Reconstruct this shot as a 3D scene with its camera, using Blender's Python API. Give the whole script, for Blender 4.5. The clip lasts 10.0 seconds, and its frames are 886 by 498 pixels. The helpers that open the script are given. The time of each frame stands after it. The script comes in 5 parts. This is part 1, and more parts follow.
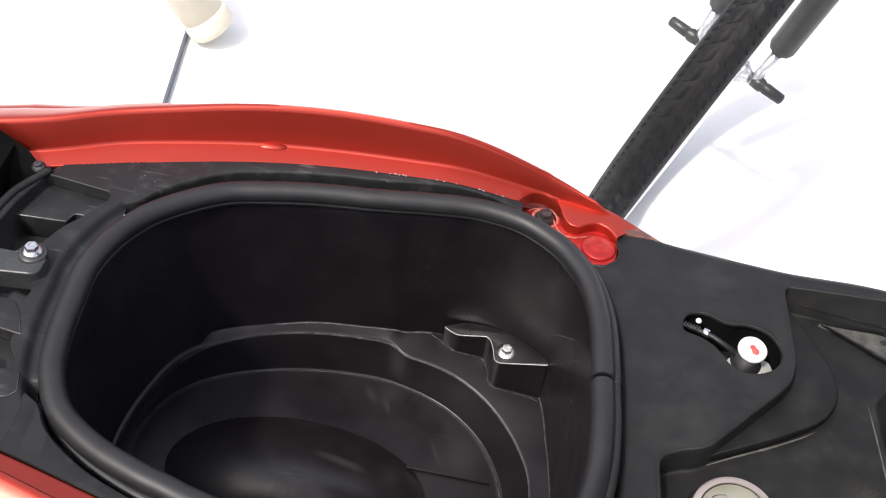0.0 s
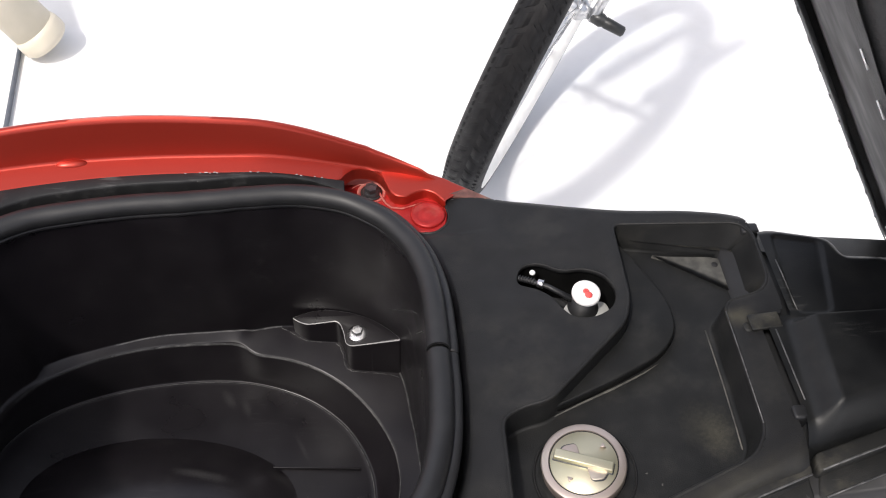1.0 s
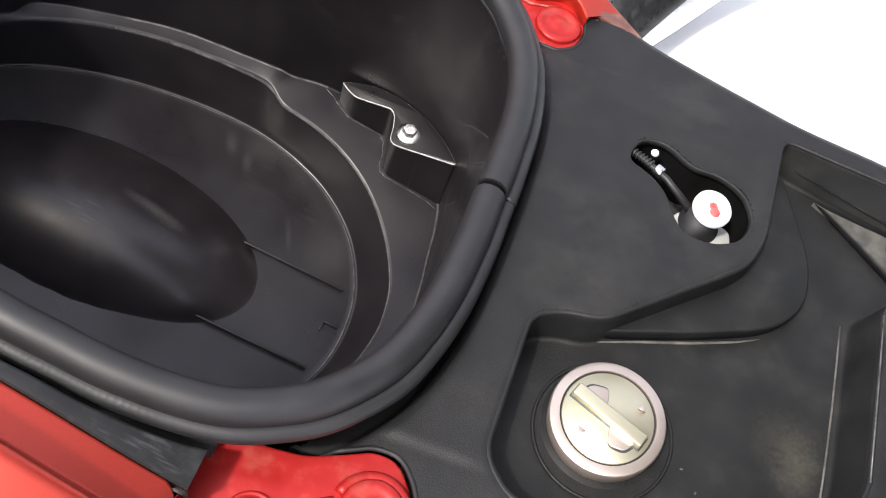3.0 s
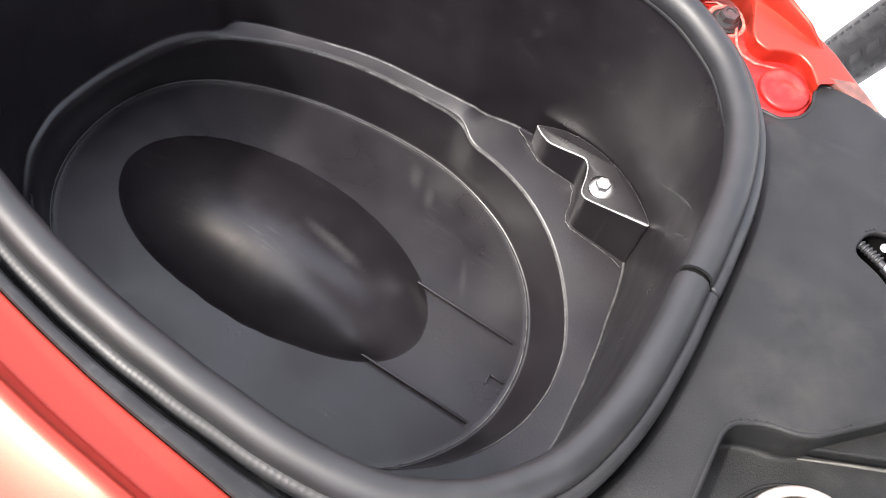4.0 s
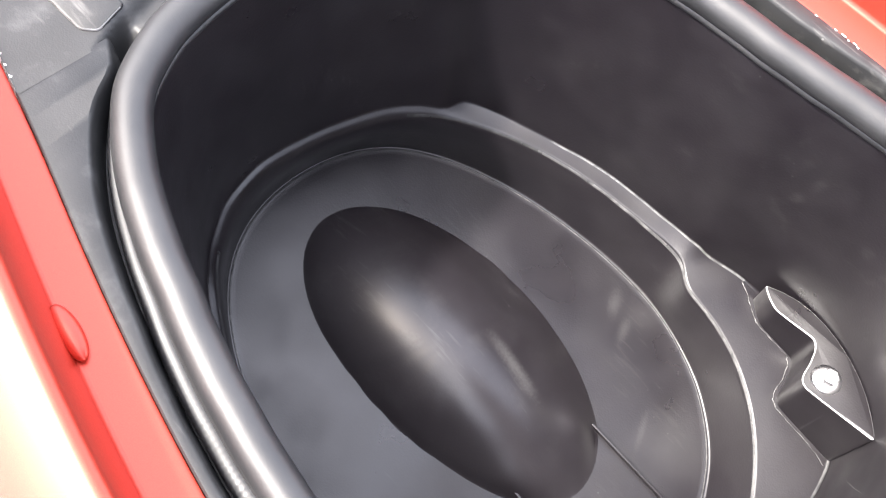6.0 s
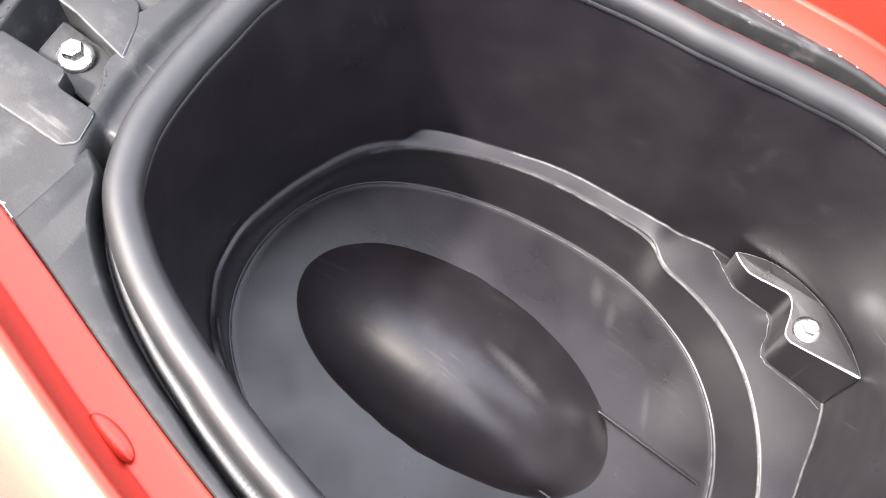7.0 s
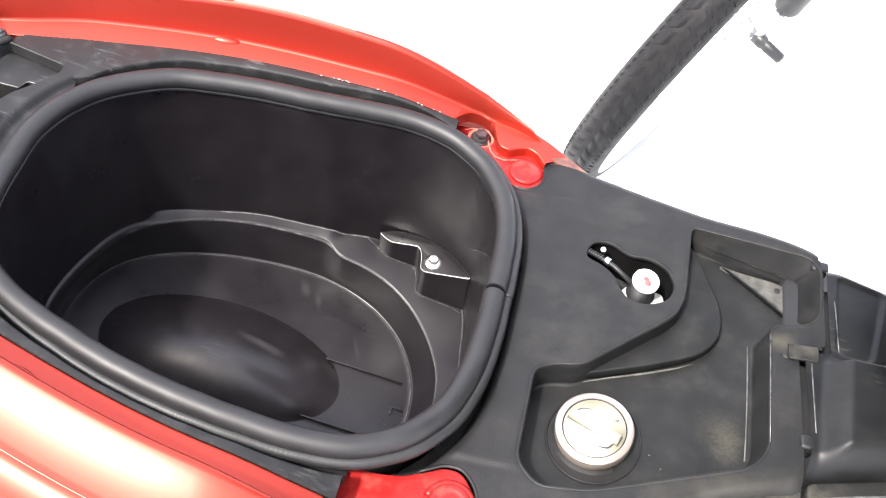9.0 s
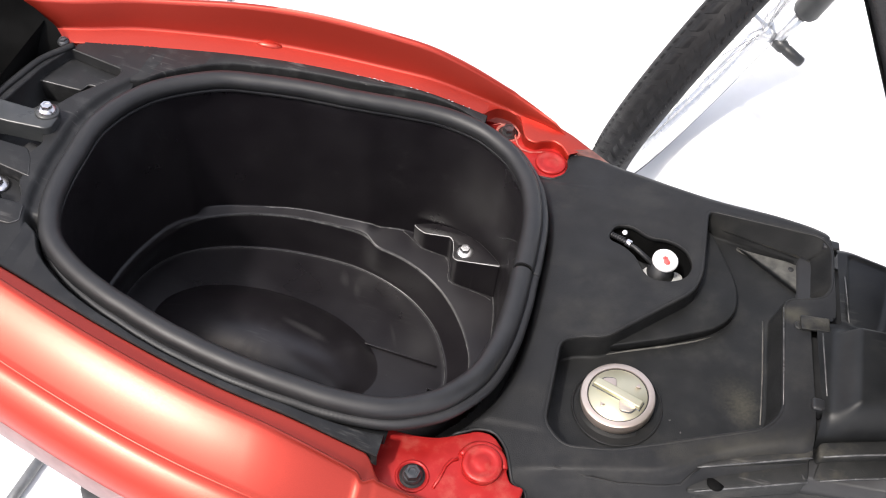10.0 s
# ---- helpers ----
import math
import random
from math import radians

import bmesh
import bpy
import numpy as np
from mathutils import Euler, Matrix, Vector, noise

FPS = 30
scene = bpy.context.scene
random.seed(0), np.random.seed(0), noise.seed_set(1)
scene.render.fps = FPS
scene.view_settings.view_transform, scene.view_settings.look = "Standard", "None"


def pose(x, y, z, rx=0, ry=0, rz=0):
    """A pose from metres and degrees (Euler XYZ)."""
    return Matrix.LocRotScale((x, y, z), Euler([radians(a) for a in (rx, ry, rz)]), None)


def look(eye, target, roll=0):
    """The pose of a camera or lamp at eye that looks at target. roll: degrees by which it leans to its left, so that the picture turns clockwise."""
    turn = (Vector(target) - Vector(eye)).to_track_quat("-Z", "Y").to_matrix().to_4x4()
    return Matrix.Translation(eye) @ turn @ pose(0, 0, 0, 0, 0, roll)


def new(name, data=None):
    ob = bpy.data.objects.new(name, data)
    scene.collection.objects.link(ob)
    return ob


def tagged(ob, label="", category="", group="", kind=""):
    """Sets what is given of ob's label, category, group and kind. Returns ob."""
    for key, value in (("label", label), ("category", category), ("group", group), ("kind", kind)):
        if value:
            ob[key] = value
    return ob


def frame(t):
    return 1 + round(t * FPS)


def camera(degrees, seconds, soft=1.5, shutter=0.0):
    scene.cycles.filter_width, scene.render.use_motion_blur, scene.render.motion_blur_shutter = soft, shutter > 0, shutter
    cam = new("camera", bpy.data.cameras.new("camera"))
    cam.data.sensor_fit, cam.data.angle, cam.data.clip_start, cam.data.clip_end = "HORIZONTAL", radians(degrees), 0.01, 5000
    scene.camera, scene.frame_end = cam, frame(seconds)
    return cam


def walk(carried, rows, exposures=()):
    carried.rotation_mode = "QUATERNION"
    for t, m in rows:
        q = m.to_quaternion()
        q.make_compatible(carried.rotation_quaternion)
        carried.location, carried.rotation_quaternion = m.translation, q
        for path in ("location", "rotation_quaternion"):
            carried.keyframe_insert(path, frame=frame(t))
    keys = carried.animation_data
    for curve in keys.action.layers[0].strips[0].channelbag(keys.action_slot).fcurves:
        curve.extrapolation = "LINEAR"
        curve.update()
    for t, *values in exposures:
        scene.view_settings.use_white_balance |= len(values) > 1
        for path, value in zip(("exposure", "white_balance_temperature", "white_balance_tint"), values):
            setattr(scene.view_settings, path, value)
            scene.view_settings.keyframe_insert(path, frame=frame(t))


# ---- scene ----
cam = camera(49.39, 10.0, soft=1.1)
PATH = [
    (0, (0.0700, -0.3905, 1.3642), (0.0391, 0.2657, 0.6102), 5.42),
    (0.5, (0.0980, -0.3818, 1.3541), (0.1085, 0.2564, 0.5843), 5.32),
    (1, (0.1386, -0.3686, 1.3575), (0.1979, 0.2646, 0.5858), 2.30),
    (1.5, (0.1417, -0.3572, 1.3172), (0.2476, 0.2093, 0.4999), 10.10),
    (2, (0.1553, -0.2892, 1.2326), (0.2841, 0.2112, 0.3764), 18.93),
    (2.2, (0.1574, -0.2768, 1.2073), (0.2652, 0.2187, 0.3454), 20.48),
    (3.3, (0.1574, -0.2691, 1.1898), (0.1124, 0.2277, 0.3231), 20.70),
    (3.5, (0.1461, -0.2567, 1.1858), (0.0620, 0.2201, 0.3108), 16.72),
    (4, (0.1292, -0.2348, 1.1761), (-0.0104, 0.2015, 0.2871), 13.69),
    (4.5, (0.1157, -0.2021, 1.1626), (-0.0970, 0.1489, 0.2507), 8.63),
    (5, (0.1083, -0.1762, 1.1532), (-0.1273, 0.1469, 0.2366), 9.41),
    (5.5, (0.0885, -0.1834, 1.1531), (-0.1829, 0.1524, 0.2510), 8.47),
    (5.7, (0.0712, -0.1821, 1.1536), (-0.1895, 0.1604, 0.2509), 10.40),
    (6.8, (0.0271, -0.1799, 1.1772), (-0.1934, 0.1802, 0.2707), 6.61),
    (7, (0.0321, -0.1838, 1.1852), (-0.1822, 0.1811, 0.2792), 5.27),
    (7.5, (0.1020, -0.2178, 1.2058), (-0.0983, 0.1995, 0.3194), 6.93),
    (8, (0.1248, -0.2910, 1.2852), (0.0143, 0.1926, 0.4169), 12.18),
    (8.5, (0.1500, -0.3603, 1.3544), (0.0819, 0.1929, 0.5242), 11.78),
    (9, (0.1663, -0.4156, 1.3908), (0.1120, 0.1813, 0.5904), 10.03),
    (9.5, (0.1800, -0.4636, 1.4161), (0.0893, 0.1537, 0.6346), 6.74),
    (10, (0.1771, -0.4710, 1.4142), (0.0859, 0.1355, 0.6243), 6.66),
]
EXPOSURES = [(t, s, 6550, 10) for t, s in ((0, 0.3), (0.5, 0.33), (1.0, -0.10), (1.5, -0.42), (2.0, -0.2), (3.3, 1.02), (4.0, 1.76), (4.5, 2.2), (5.0, 2.42), (5.5, 2.7), (7.0, 2.68), (7.5, 2.7), (8.0, 2.65), (8.5, 2.35), (9.0, 1.6), (9.5, 0.85), (10, 0.5))]
SKY, SUN, SUN_ANGLE, HUMP = 0.12, 2.8, 3.5, 0.029
HAZE = (4.35, 4.28, 4.62)
WHEEL_AT, WHEEL_TURN, WHEEL_LEAN, FORK = (0.447, 0.955, 0.388), 61.8, 14.6, 1.0
walk(cam, [(t, look(eye, target, roll)) for t, eye, target, roll in PATH], EXPOSURES)

# ---- world, sun ----
world = bpy.data.worlds.new("sky")
scene.world = world
world.use_nodes = True
wn = world.node_tree.nodes
sky = wn.new("ShaderNodeTexSky")
sky.sky_type = "NISHITA"
sky.sun_disc = False
sky.sun_elevation = radians(58)
sky.sun_rotation = radians(222)
sky.air_density, sky.dust_density = 1.0, 6.0
wn["Background"].inputs["Strength"].default_value = SKY
haze = wn.new("ShaderNodeMixRGB")
haze.blend_type = "ADD"
haze.inputs["Fac"].default_value = 1.0
haze.inputs["Color2"].default_value = (*HAZE, 1)
world.node_tree.links.new(sky.outputs["Color"], haze.inputs["Color1"])
world.node_tree.links.new(haze.outputs["Color"], wn["Background"].inputs["Color"])
sun = new("sun", bpy.data.lights.new("sun", "SUN"))
sun.data.energy, sun.data.angle, sun.data.color = SUN, radians(SUN_ANGLE), (1.0, 0.975, 0.94)
sun.matrix_world = look((-1.88, -2.09, 4.79), (0, 0, 0.3))


# ---- materials ----
def material(name, color, rough=0.5, metal=0.0, color2=None, scale=60.0, detail=6.0, spread=(0.35, 0.7), bump=0.0, bump_scale=900.0,
             rough_vary=0.12, coat=0.0, stain=None, stain_scale=14.0, stain_amount=0.5, spec=0.5, patches=(), dust=(0.13, 0.12, 0.085), scuff=0.0, coat_rough=0.2, patch_scale=90.0):
    m = bpy.data.materials.new(name)
    m.use_nodes = True
    n, l = m.node_tree.nodes, m.node_tree.links
    b = n["Principled BSDF"]
    b.inputs["Metallic"].default_value = metal
    b.inputs["Coat Weight"].default_value = coat
    b.inputs["Coat Roughness"].default_value = coat_rough
    b.inputs["Specular IOR Level"].default_value = spec
    tc = n.new("ShaderNodeTexCoord")
    no = n.new("ShaderNodeTexNoise")
    no.inputs["Scale"].default_value, no.inputs["Detail"].default_value = scale, detail
    l.new(tc.outputs["Object"], no.inputs["Vector"])
    ramp = n.new("ShaderNodeValToRGB")
    ramp.color_ramp.elements[0].position, ramp.color_ramp.elements[1].position = spread
    ramp.color_ramp.elements[0].color = (*color, 1)
    ramp.color_ramp.elements[1].color = (*(color2 or [min(1.0, c * 1.25) for c in color]), 1)
    l.new(no.outputs["Fac"], ramp.inputs["Fac"])
    out = ramp.outputs["Color"]
    if stain:
        sn = n.new("ShaderNodeTexNoise")
        sn.inputs["Scale"].default_value, sn.inputs["Detail"].default_value = stain_scale, 8.0
        sn.inputs["Roughness"].default_value = 0.65
        l.new(tc.outputs["Object"], sn.inputs["Vector"])
        sr = n.new("ShaderNodeValToRGB")
        sr.color_ramp.elements[0].position, sr.color_ramp.elements[1].position = 0.52, 0.8
        sr.color_ramp.elements[0].color = (0, 0, 0, 1)
        sr.color_ramp.elements[1].color = (stain_amount, stain_amount, stain_amount, 1)
        l.new(sn.outputs["Fac"], sr.inputs["Fac"])
        mx = n.new("ShaderNodeMixRGB")
        mx.inputs["Color2"].default_value = (*stain, 1)
        l.new(sr.outputs["Color"], mx.inputs["Fac"])
        l.new(out, mx.inputs["Color1"])
        out = mx.outputs["Color"]
    for px, py, rx, ry, turn, amount in patches:
        # a blown-in patch of dust with a ragged edge
        mp = n.new("ShaderNodeMapping")
        mp.vector_type = "TEXTURE"
        mp.inputs["Location"].default_value, mp.inputs["Rotation"].default_value, mp.inputs["Scale"].default_value = (px, py, 0), (0, 0, radians(turn)), (rx, ry, 50.0)
        ln = n.new("ShaderNodeVectorMath")
        ln.operation = "LENGTH"
        l.new(tc.outputs["Object"], mp.inputs["Vector"])
        l.new(mp.outputs["Vector"], ln.inputs[0])
        pn = n.new("ShaderNodeTexNoise")
        pn.inputs["Scale"].default_value, pn.inputs["Detail"].default_value, pn.inputs["Roughness"].default_value = patch_scale, 10.0, 0.62
        l.new(tc.outputs["Object"], pn.inputs["Vector"])
        ad = n.new("ShaderNodeMath")
        ad.operation = "MULTIPLY_ADD"
        ad.inputs[1].default_value = -1.7
        l.new(pn.outputs["Fac"], ad.inputs[0])
        l.new(ln.outputs["Value"], ad.inputs[2])
        pr = n.new("ShaderNodeMapRange")
        pr.inputs["From Min"].default_value, pr.inputs["From Max"].default_value = 0.25, -0.75
        pr.inputs["To Min"].default_value, pr.inputs["To Max"].default_value = 0.0, amount
        l.new(ad.outputs["Value"], pr.inputs["Value"])
        mx = n.new("ShaderNodeMixRGB")
        mx.inputs["Color2"].default_value = (*dust, 1)
        l.new(pr.outputs["Result"], mx.inputs["Fac"])
        l.new(out, mx.inputs["Color1"])
        out = mx.outputs["Color"]
    if scuff:
        # fine pale scratches, drawn out in one direction, in a few rubbed places
        mp = n.new("ShaderNodeMapping")
        mp.inputs["Rotation"].default_value, mp.inputs["Scale"].default_value = (0, 0, radians(58)), (45, 420, 120)
        l.new(tc.outputs["Object"], mp.inputs["Vector"])
        sc = n.new("ShaderNodeTexNoise")
        sc.inputs["Scale"].default_value, sc.inputs["Detail"].default_value = 1.0, 4.0
        l.new(mp.outputs["Vector"], sc.inputs["Vector"])
        where = n.new("ShaderNodeTexNoise")
        where.inputs["Scale"].default_value, where.inputs["Detail"].default_value = 24.0, 3.0
        l.new(tc.outputs["Object"], where.inputs["Vector"])
        both = n.new("ShaderNodeMath")
        both.operation = "ADD"
        l.new(sc.outputs["Fac"], both.inputs[0])
        l.new(where.outputs["Fac"], both.inputs[1])
        sr = n.new("ShaderNodeMapRange")
        sr.inputs["From Min"].default_value, sr.inputs["From Max"].default_value, sr.inputs["To Max"].default_value = 1.20, 1.42, scuff
        l.new(both.outputs["Value"], sr.inputs["Value"])
        mx = n.new("ShaderNodeMixRGB")
        mx.inputs["Color2"].default_value = (0.15, 0.145, 0.14, 1)
        l.new(sr.outputs["Result"], mx.inputs["Fac"])
        l.new(out, mx.inputs["Color1"])
        out = mx.outputs["Color"]
        vo = n.new("ShaderNodeTexVoronoi")
        vo.inputs["Scale"].default_value = 95.0
        l.new(tc.outputs["Object"], vo.inputs["Vector"])
        vr = n.new("ShaderNodeMapRange")
        vr.inputs["From Min"].default_value, vr.inputs["From Max"].default_value, vr.inputs["To Max"].default_value = 0.075, 0.045, min(1.0, 3.5 * scuff)
        l.new(vo.outputs["Distance"], vr.inputs["Value"])
        pick = n.new("ShaderNodeMapRange")
        pick.inputs["From Min"].default_value, pick.inputs["From Max"].default_value = 0.58, 0.64
        l.new(where.outputs["Fac"], pick.inputs["Value"])
        ml = n.new("ShaderNodeMath")
        ml.operation = "MULTIPLY"
        l.new(vr.outputs["Result"], ml.inputs[0])
        l.new(pick.outputs["Result"], ml.inputs[1])
        mx = n.new("ShaderNodeMixRGB")
        mx.inputs["Color2"].default_value = (0.10, 0.097, 0.095, 1)
        l.new(ml.outputs["Value"], mx.inputs["Fac"])
        l.new(out, mx.inputs["Color1"])
        out = mx.outputs["Color"]
    l.new(out, b.inputs["Base Color"])
    rn = n.new("ShaderNodeTexNoise")
    rn.inputs["Scale"].default_value, rn.inputs["Detail"].default_value = scale * 0.35, 8.0
    l.new(tc.outputs["Object"], rn.inputs["Vector"])
    rm = n.new("ShaderNodeMapRange")
    rm.inputs["From Min"].default_value, rm.inputs["From Max"].default_value = 0.3, 0.7
    rm.inputs["To Min"].default_value, rm.inputs["To Max"].default_value = max(0.02, rough - rough_vary), min(1, rough + rough_vary)
    l.new(rn.outputs["Fac"], rm.inputs["Value"])
    l.new(rm.outputs["Result"], b.inputs["Roughness"])
    if bump:
        bn = n.new("ShaderNodeTexNoise")
        bn.inputs["Scale"].default_value, bn.inputs["Detail"].default_value = bump_scale, 3.0
        l.new(tc.outputs["Object"], bn.inputs["Vector"])
        bp = n.new("ShaderNodeBump")
        bp.inputs["Strength"].default_value, bp.inputs["Distance"].default_value = bump, 0.001
        l.new(bn.outputs["Fac"], bp.inputs["Height"])
        l.new(bp.outputs["Normal"], b.inputs["Normal"])
    return m


M_DECK = material("grained_black_plastic", (0.0112, 0.0113, 0.0118), 0.50, color2=(0.0155, 0.0156, 0.0162), bump=0.25, bump_scale=1400,
                  stain=(0.11, 0.105, 0.09), stain_scale=22, stain_amount=0.16, spec=0.26, patches=((0.387, 0.013, 0.012, 0.010, 0, 0.3), (0.35, -0.115, 0.06, 0.012, 17, 0.12)))
M_BIN = material("smooth_black_plastic", (0.0066, 0.0055, 0.0069), 0.37, color2=(0.0094, 0.0080, 0.0097), bump=0.10, bump_scale=800,
                 stain=(0.07, 0.066, 0.066), stain_scale=45, stain_amount=0.04, scuff=0.07, spec=0.52,
                 dust=(0.12, 0.118, 0.115), patches=((-0.006, 0.088, 0.005, 0.012, 30, 0.13), (0.010, 0.079, 0.004, 0.010, 20, 0.12), (0.060, 0.040, 0.0025, 0.016, 25, 0.10)), patch_scale=680)
M_HUMP = material("polished_black_plastic", (0.0100, 0.0085, 0.0100), 0.33, color2=(0.0138, 0.0120, 0.0138), bump=0.05, bump_scale=700,
                  stain=(0.09, 0.085, 0.083), stain_scale=38, stain_amount=0.14, scuff=0.14, spec=0.5, rough_vary=0.05,
                  dust=(0.12, 0.118, 0.115), patches=((-0.017, 0.0005, 0.024, 0.0050, -8, 0.26), (-0.068, -0.036, 0.008, 0.005, 20, 0.12)), patch_scale=640)
# carries wear and edge highlights painted into its colour
M_WORNGLINT = material("worn_and_glinting_edge", (0.035, 0.035, 0.036), 0.32, color2=(0.12, 0.12, 0.12), scale=160, spread=(0.3, 0.75))
M_FLANGE = material("scuffed_black_plastic", (0.0095, 0.0097, 0.0102), 0.52, color2=(0.014, 0.0142, 0.0148), bump=0.08, bump_scale=1200,
                    stain=(0.13, 0.13, 0.13), stain_scale=70, stain_amount=0.22, rough_vary=0.04, spec=0.36, scuff=0.35)
M_HINGE = material("matt_black_plastic", (0.007, 0.0075, 0.008), 0.45, color2=(0.011, 0.0115, 0.012), bump=0.2, bump_scale=1300, scuff=0.2, stain=(0.08, 0.075, 0.06), stain_scale=30, stain_amount=0.12, spec=0.32)
M_DUSTY = material("dusty_black_plastic", (0.011, 0.0115, 0.0115), 0.50, color2=(0.018, 0.018, 0.0175), bump=0.28, bump_scale=1300,
                   stain=(0.11, 0.10, 0.075), stain_scale=34, stain_amount=0.55, spec=0.3, scuff=0.4)
M_RUBBER = material("black_rubber", (0.011, 0.0113, 0.0125), 0.50, color2=(0.017, 0.017, 0.018), bump=0.06, bump_scale=600, rough_vary=0.08)
M_RED = material("red_metallic_paint", (0.39, 0.029, 0.015), 0.38, 0.72, color2=(0.46, 0.040, 0.020), scale=2500, bump=0.02, bump_scale=3000,
                 rough_vary=0.04, coat=0.5, coat_rough=0.34)
M_RECESS = material("dusty_recess_plastic", (0.010, 0.0104, 0.0106), 0.50, color2=(0.015, 0.0153, 0.0155), bump=0.25, bump_scale=1400,
                    stain=(0.09, 0.085, 0.07), stain_scale=30, stain_amount=0.15, spec=0.22, patches=((0.359, -0.066, 0.012, 0.018, 0, 0.17), (0.352, -0.056, 0.018, 0.020, 0, 0.10)), patch_scale=420)
M_CAPDISC = material("greenish_zinc_disc", (0.52, 0.50, 0.36), 0.40, 0.75, color2=(0.60, 0.56, 0.43), scale=45, stain=(0.62, 0.50, 0.42), stain_scale=38, stain_amount=0.5)
M_REDMATT = material("dull_red_paint", (0.36, 0.014, 0.013), 0.42, 0.35, color2=(0.43, 0.02, 0.018), scale=120,
                     stain=(0.40, 0.22, 0.16), stain_scale=60, stain_amount=0.35)
M_PINKDUST = material("dust_on_red_paint", (0.38, 0.05, 0.042), 0.7, color2=(0.46, 0.20, 0.16), scale=260)
M_TAIL = material("dirty_red_brown_edge", (0.10, 0.045, 0.038), 0.5, color2=(0.24, 0.10, 0.08), scale=90, stain=(0.30, 0.25, 0.21), stain_scale=50, stain_amount=0.6)
M_TRIM = material("rose_grey_trim", (0.20, 0.13, 0.13), 0.5, color2=(0.26, 0.17, 0.17))
M_ZINC = material("zinc_plated_steel", (0.62, 0.62, 0.64), 0.28, 1.0, color2=(0.72, 0.72, 0.73), scale=200)
M_CAP = material("yellow_zinc_cap", (0.52, 0.44, 0.39), 0.38, 0.8, color2=(0.60, 0.51, 0.46), scale=40, stain=(0.55, 0.56, 0.42), stain_scale=30, stain_amount=0.5)
M_DARKBOLT = material("dark_steel_bolt", (0.07, 0.075, 0.08), 0.45, 0.8, color2=(0.12, 0.12, 0.125), scale=200)
M_BOLTDUST = material("dusty_steel", (0.20, 0.19, 0.17), 0.6, 0.4, color2=(0.3, 0.28, 0.25), scale=200)
M_GREYMETAL = material("grey_bracket_metal", (0.16, 0.165, 0.165), 0.42, 0.5, color2=(0.22, 0.22, 0.22), scale=90)
M_TAB = material("dusty_tab_plastic", (0.055, 0.054, 0.050), 0.6, color2=(0.11, 0.107, 0.096), scale=160)
M_WHITECAP = material("white_plastic", (0.80, 0.79, 0.78), 0.4, color2=(0.84, 0.83, 0.82))
M_REDINK = material("red_ink", (0.62, 0.05, 0.05), 0.5, color2=(0.72, 0.16, 0.14), scale=300)
M_TRANSL = material("milky_plastic", (0.36, 0.36, 0.34), 0.4, color2=(0.46, 0.46, 0.44))
M_TYRE = material("tyre_rubber", (0.005, 0.005, 0.0058), 0.62, color2=(0.009, 0.009, 0.0098), scale=90, bump=0.3, bump_scale=500,
                  stain=(0.05, 0.048, 0.045), stain_scale=25, stain_amount=0.15, spec=0.25)
M_ALLOY = material("brushed_alloy", (0.55, 0.56, 0.57), 0.35, 1.0, color2=(0.68, 0.68, 0.69), scale=120)
M_FRAME = material("black_frame_paint", (0.025, 0.027, 0.027), 0.4, color2=(0.035, 0.036, 0.036))
M_VINYL = material("black_seat_vinyl", (0.012, 0.0125, 0.0135), 0.55, color2=(0.018, 0.0185, 0.0195), bump=0.3, bump_scale=500, spec=0.3)
M_SEATBASE = material("dark_seat_base", (0.014, 0.014, 0.015), 0.6, color2=(0.02, 0.02, 0.021))
M_SMOOTH = material("smooth_dark_plastic", (0.028, 0.030, 0.031), 0.34, color2=(0.040, 0.042, 0.043), scale=120, bump=0.05)
# near black: the shade of deep places is put into this colour
M_BLACK = material("shade_black_plastic", (0.004, 0.004, 0.004), 0.8, color2=(0.006, 0.006, 0.006), spec=0.04)
# pale for the flange's chips and for the bracket's painted highlight
M_EDGE = material("bright_chip_and_glint", (0.30, 0.30, 0.305), 0.30, color2=(0.52, 0.52, 0.52), scale=160, spread=(0.3, 0.75))
M_BEAD = material("matt_rubber", (0.012, 0.012, 0.013), 0.5, color2=(0.018, 0.018, 0.019), bump=0.1, bump_scale=600)
# fainter wear with painted glint for the tail edges, and for scuff streaks
M_DIM = material("faint_wear_and_glint", (0.018, 0.018, 0.0185), 0.33, color2=(0.05, 0.05, 0.05), scale=160)
M_SKINWALL = material("cream_tyre_wall", (0.80, 0.79, 0.75), 0.6, color2=(0.86, 0.85, 0.82), scale=40, stain=(0.40, 0.34, 0.26), stain_scale=16, stain_amount=0.4)
M_BEIGE = material("beige_plastic", (0.60, 0.55, 0.44), 0.5, color2=(0.66, 0.60, 0.49), scale=20)
M_BLUE = material("blue_grey_cord", (0.08, 0.095, 0.115), 0.6, color2=(0.12, 0.13, 0.15))
M_GROUND = material("pale_concrete", (0.76, 0.765, 0.765), 0.85, color2=(0.83, 0.835, 0.835), scale=1.6, detail=12, bump=0.3, bump_scale=60,
                    stain=(0.40, 0.37, 0.28), stain_scale=1.7, stain_amount=0.30, dust=(0.36, 0.375, 0.375), spec=0.2)


# ---- helpers of this scene ----
LEAN = [None]
FRONT = Matrix(((0.985, 0, 0, 0.0075), (0, 1.035, 0, -0.0015), (0, -0.065, 1, 0.006), (0, 0, 0, 1)))


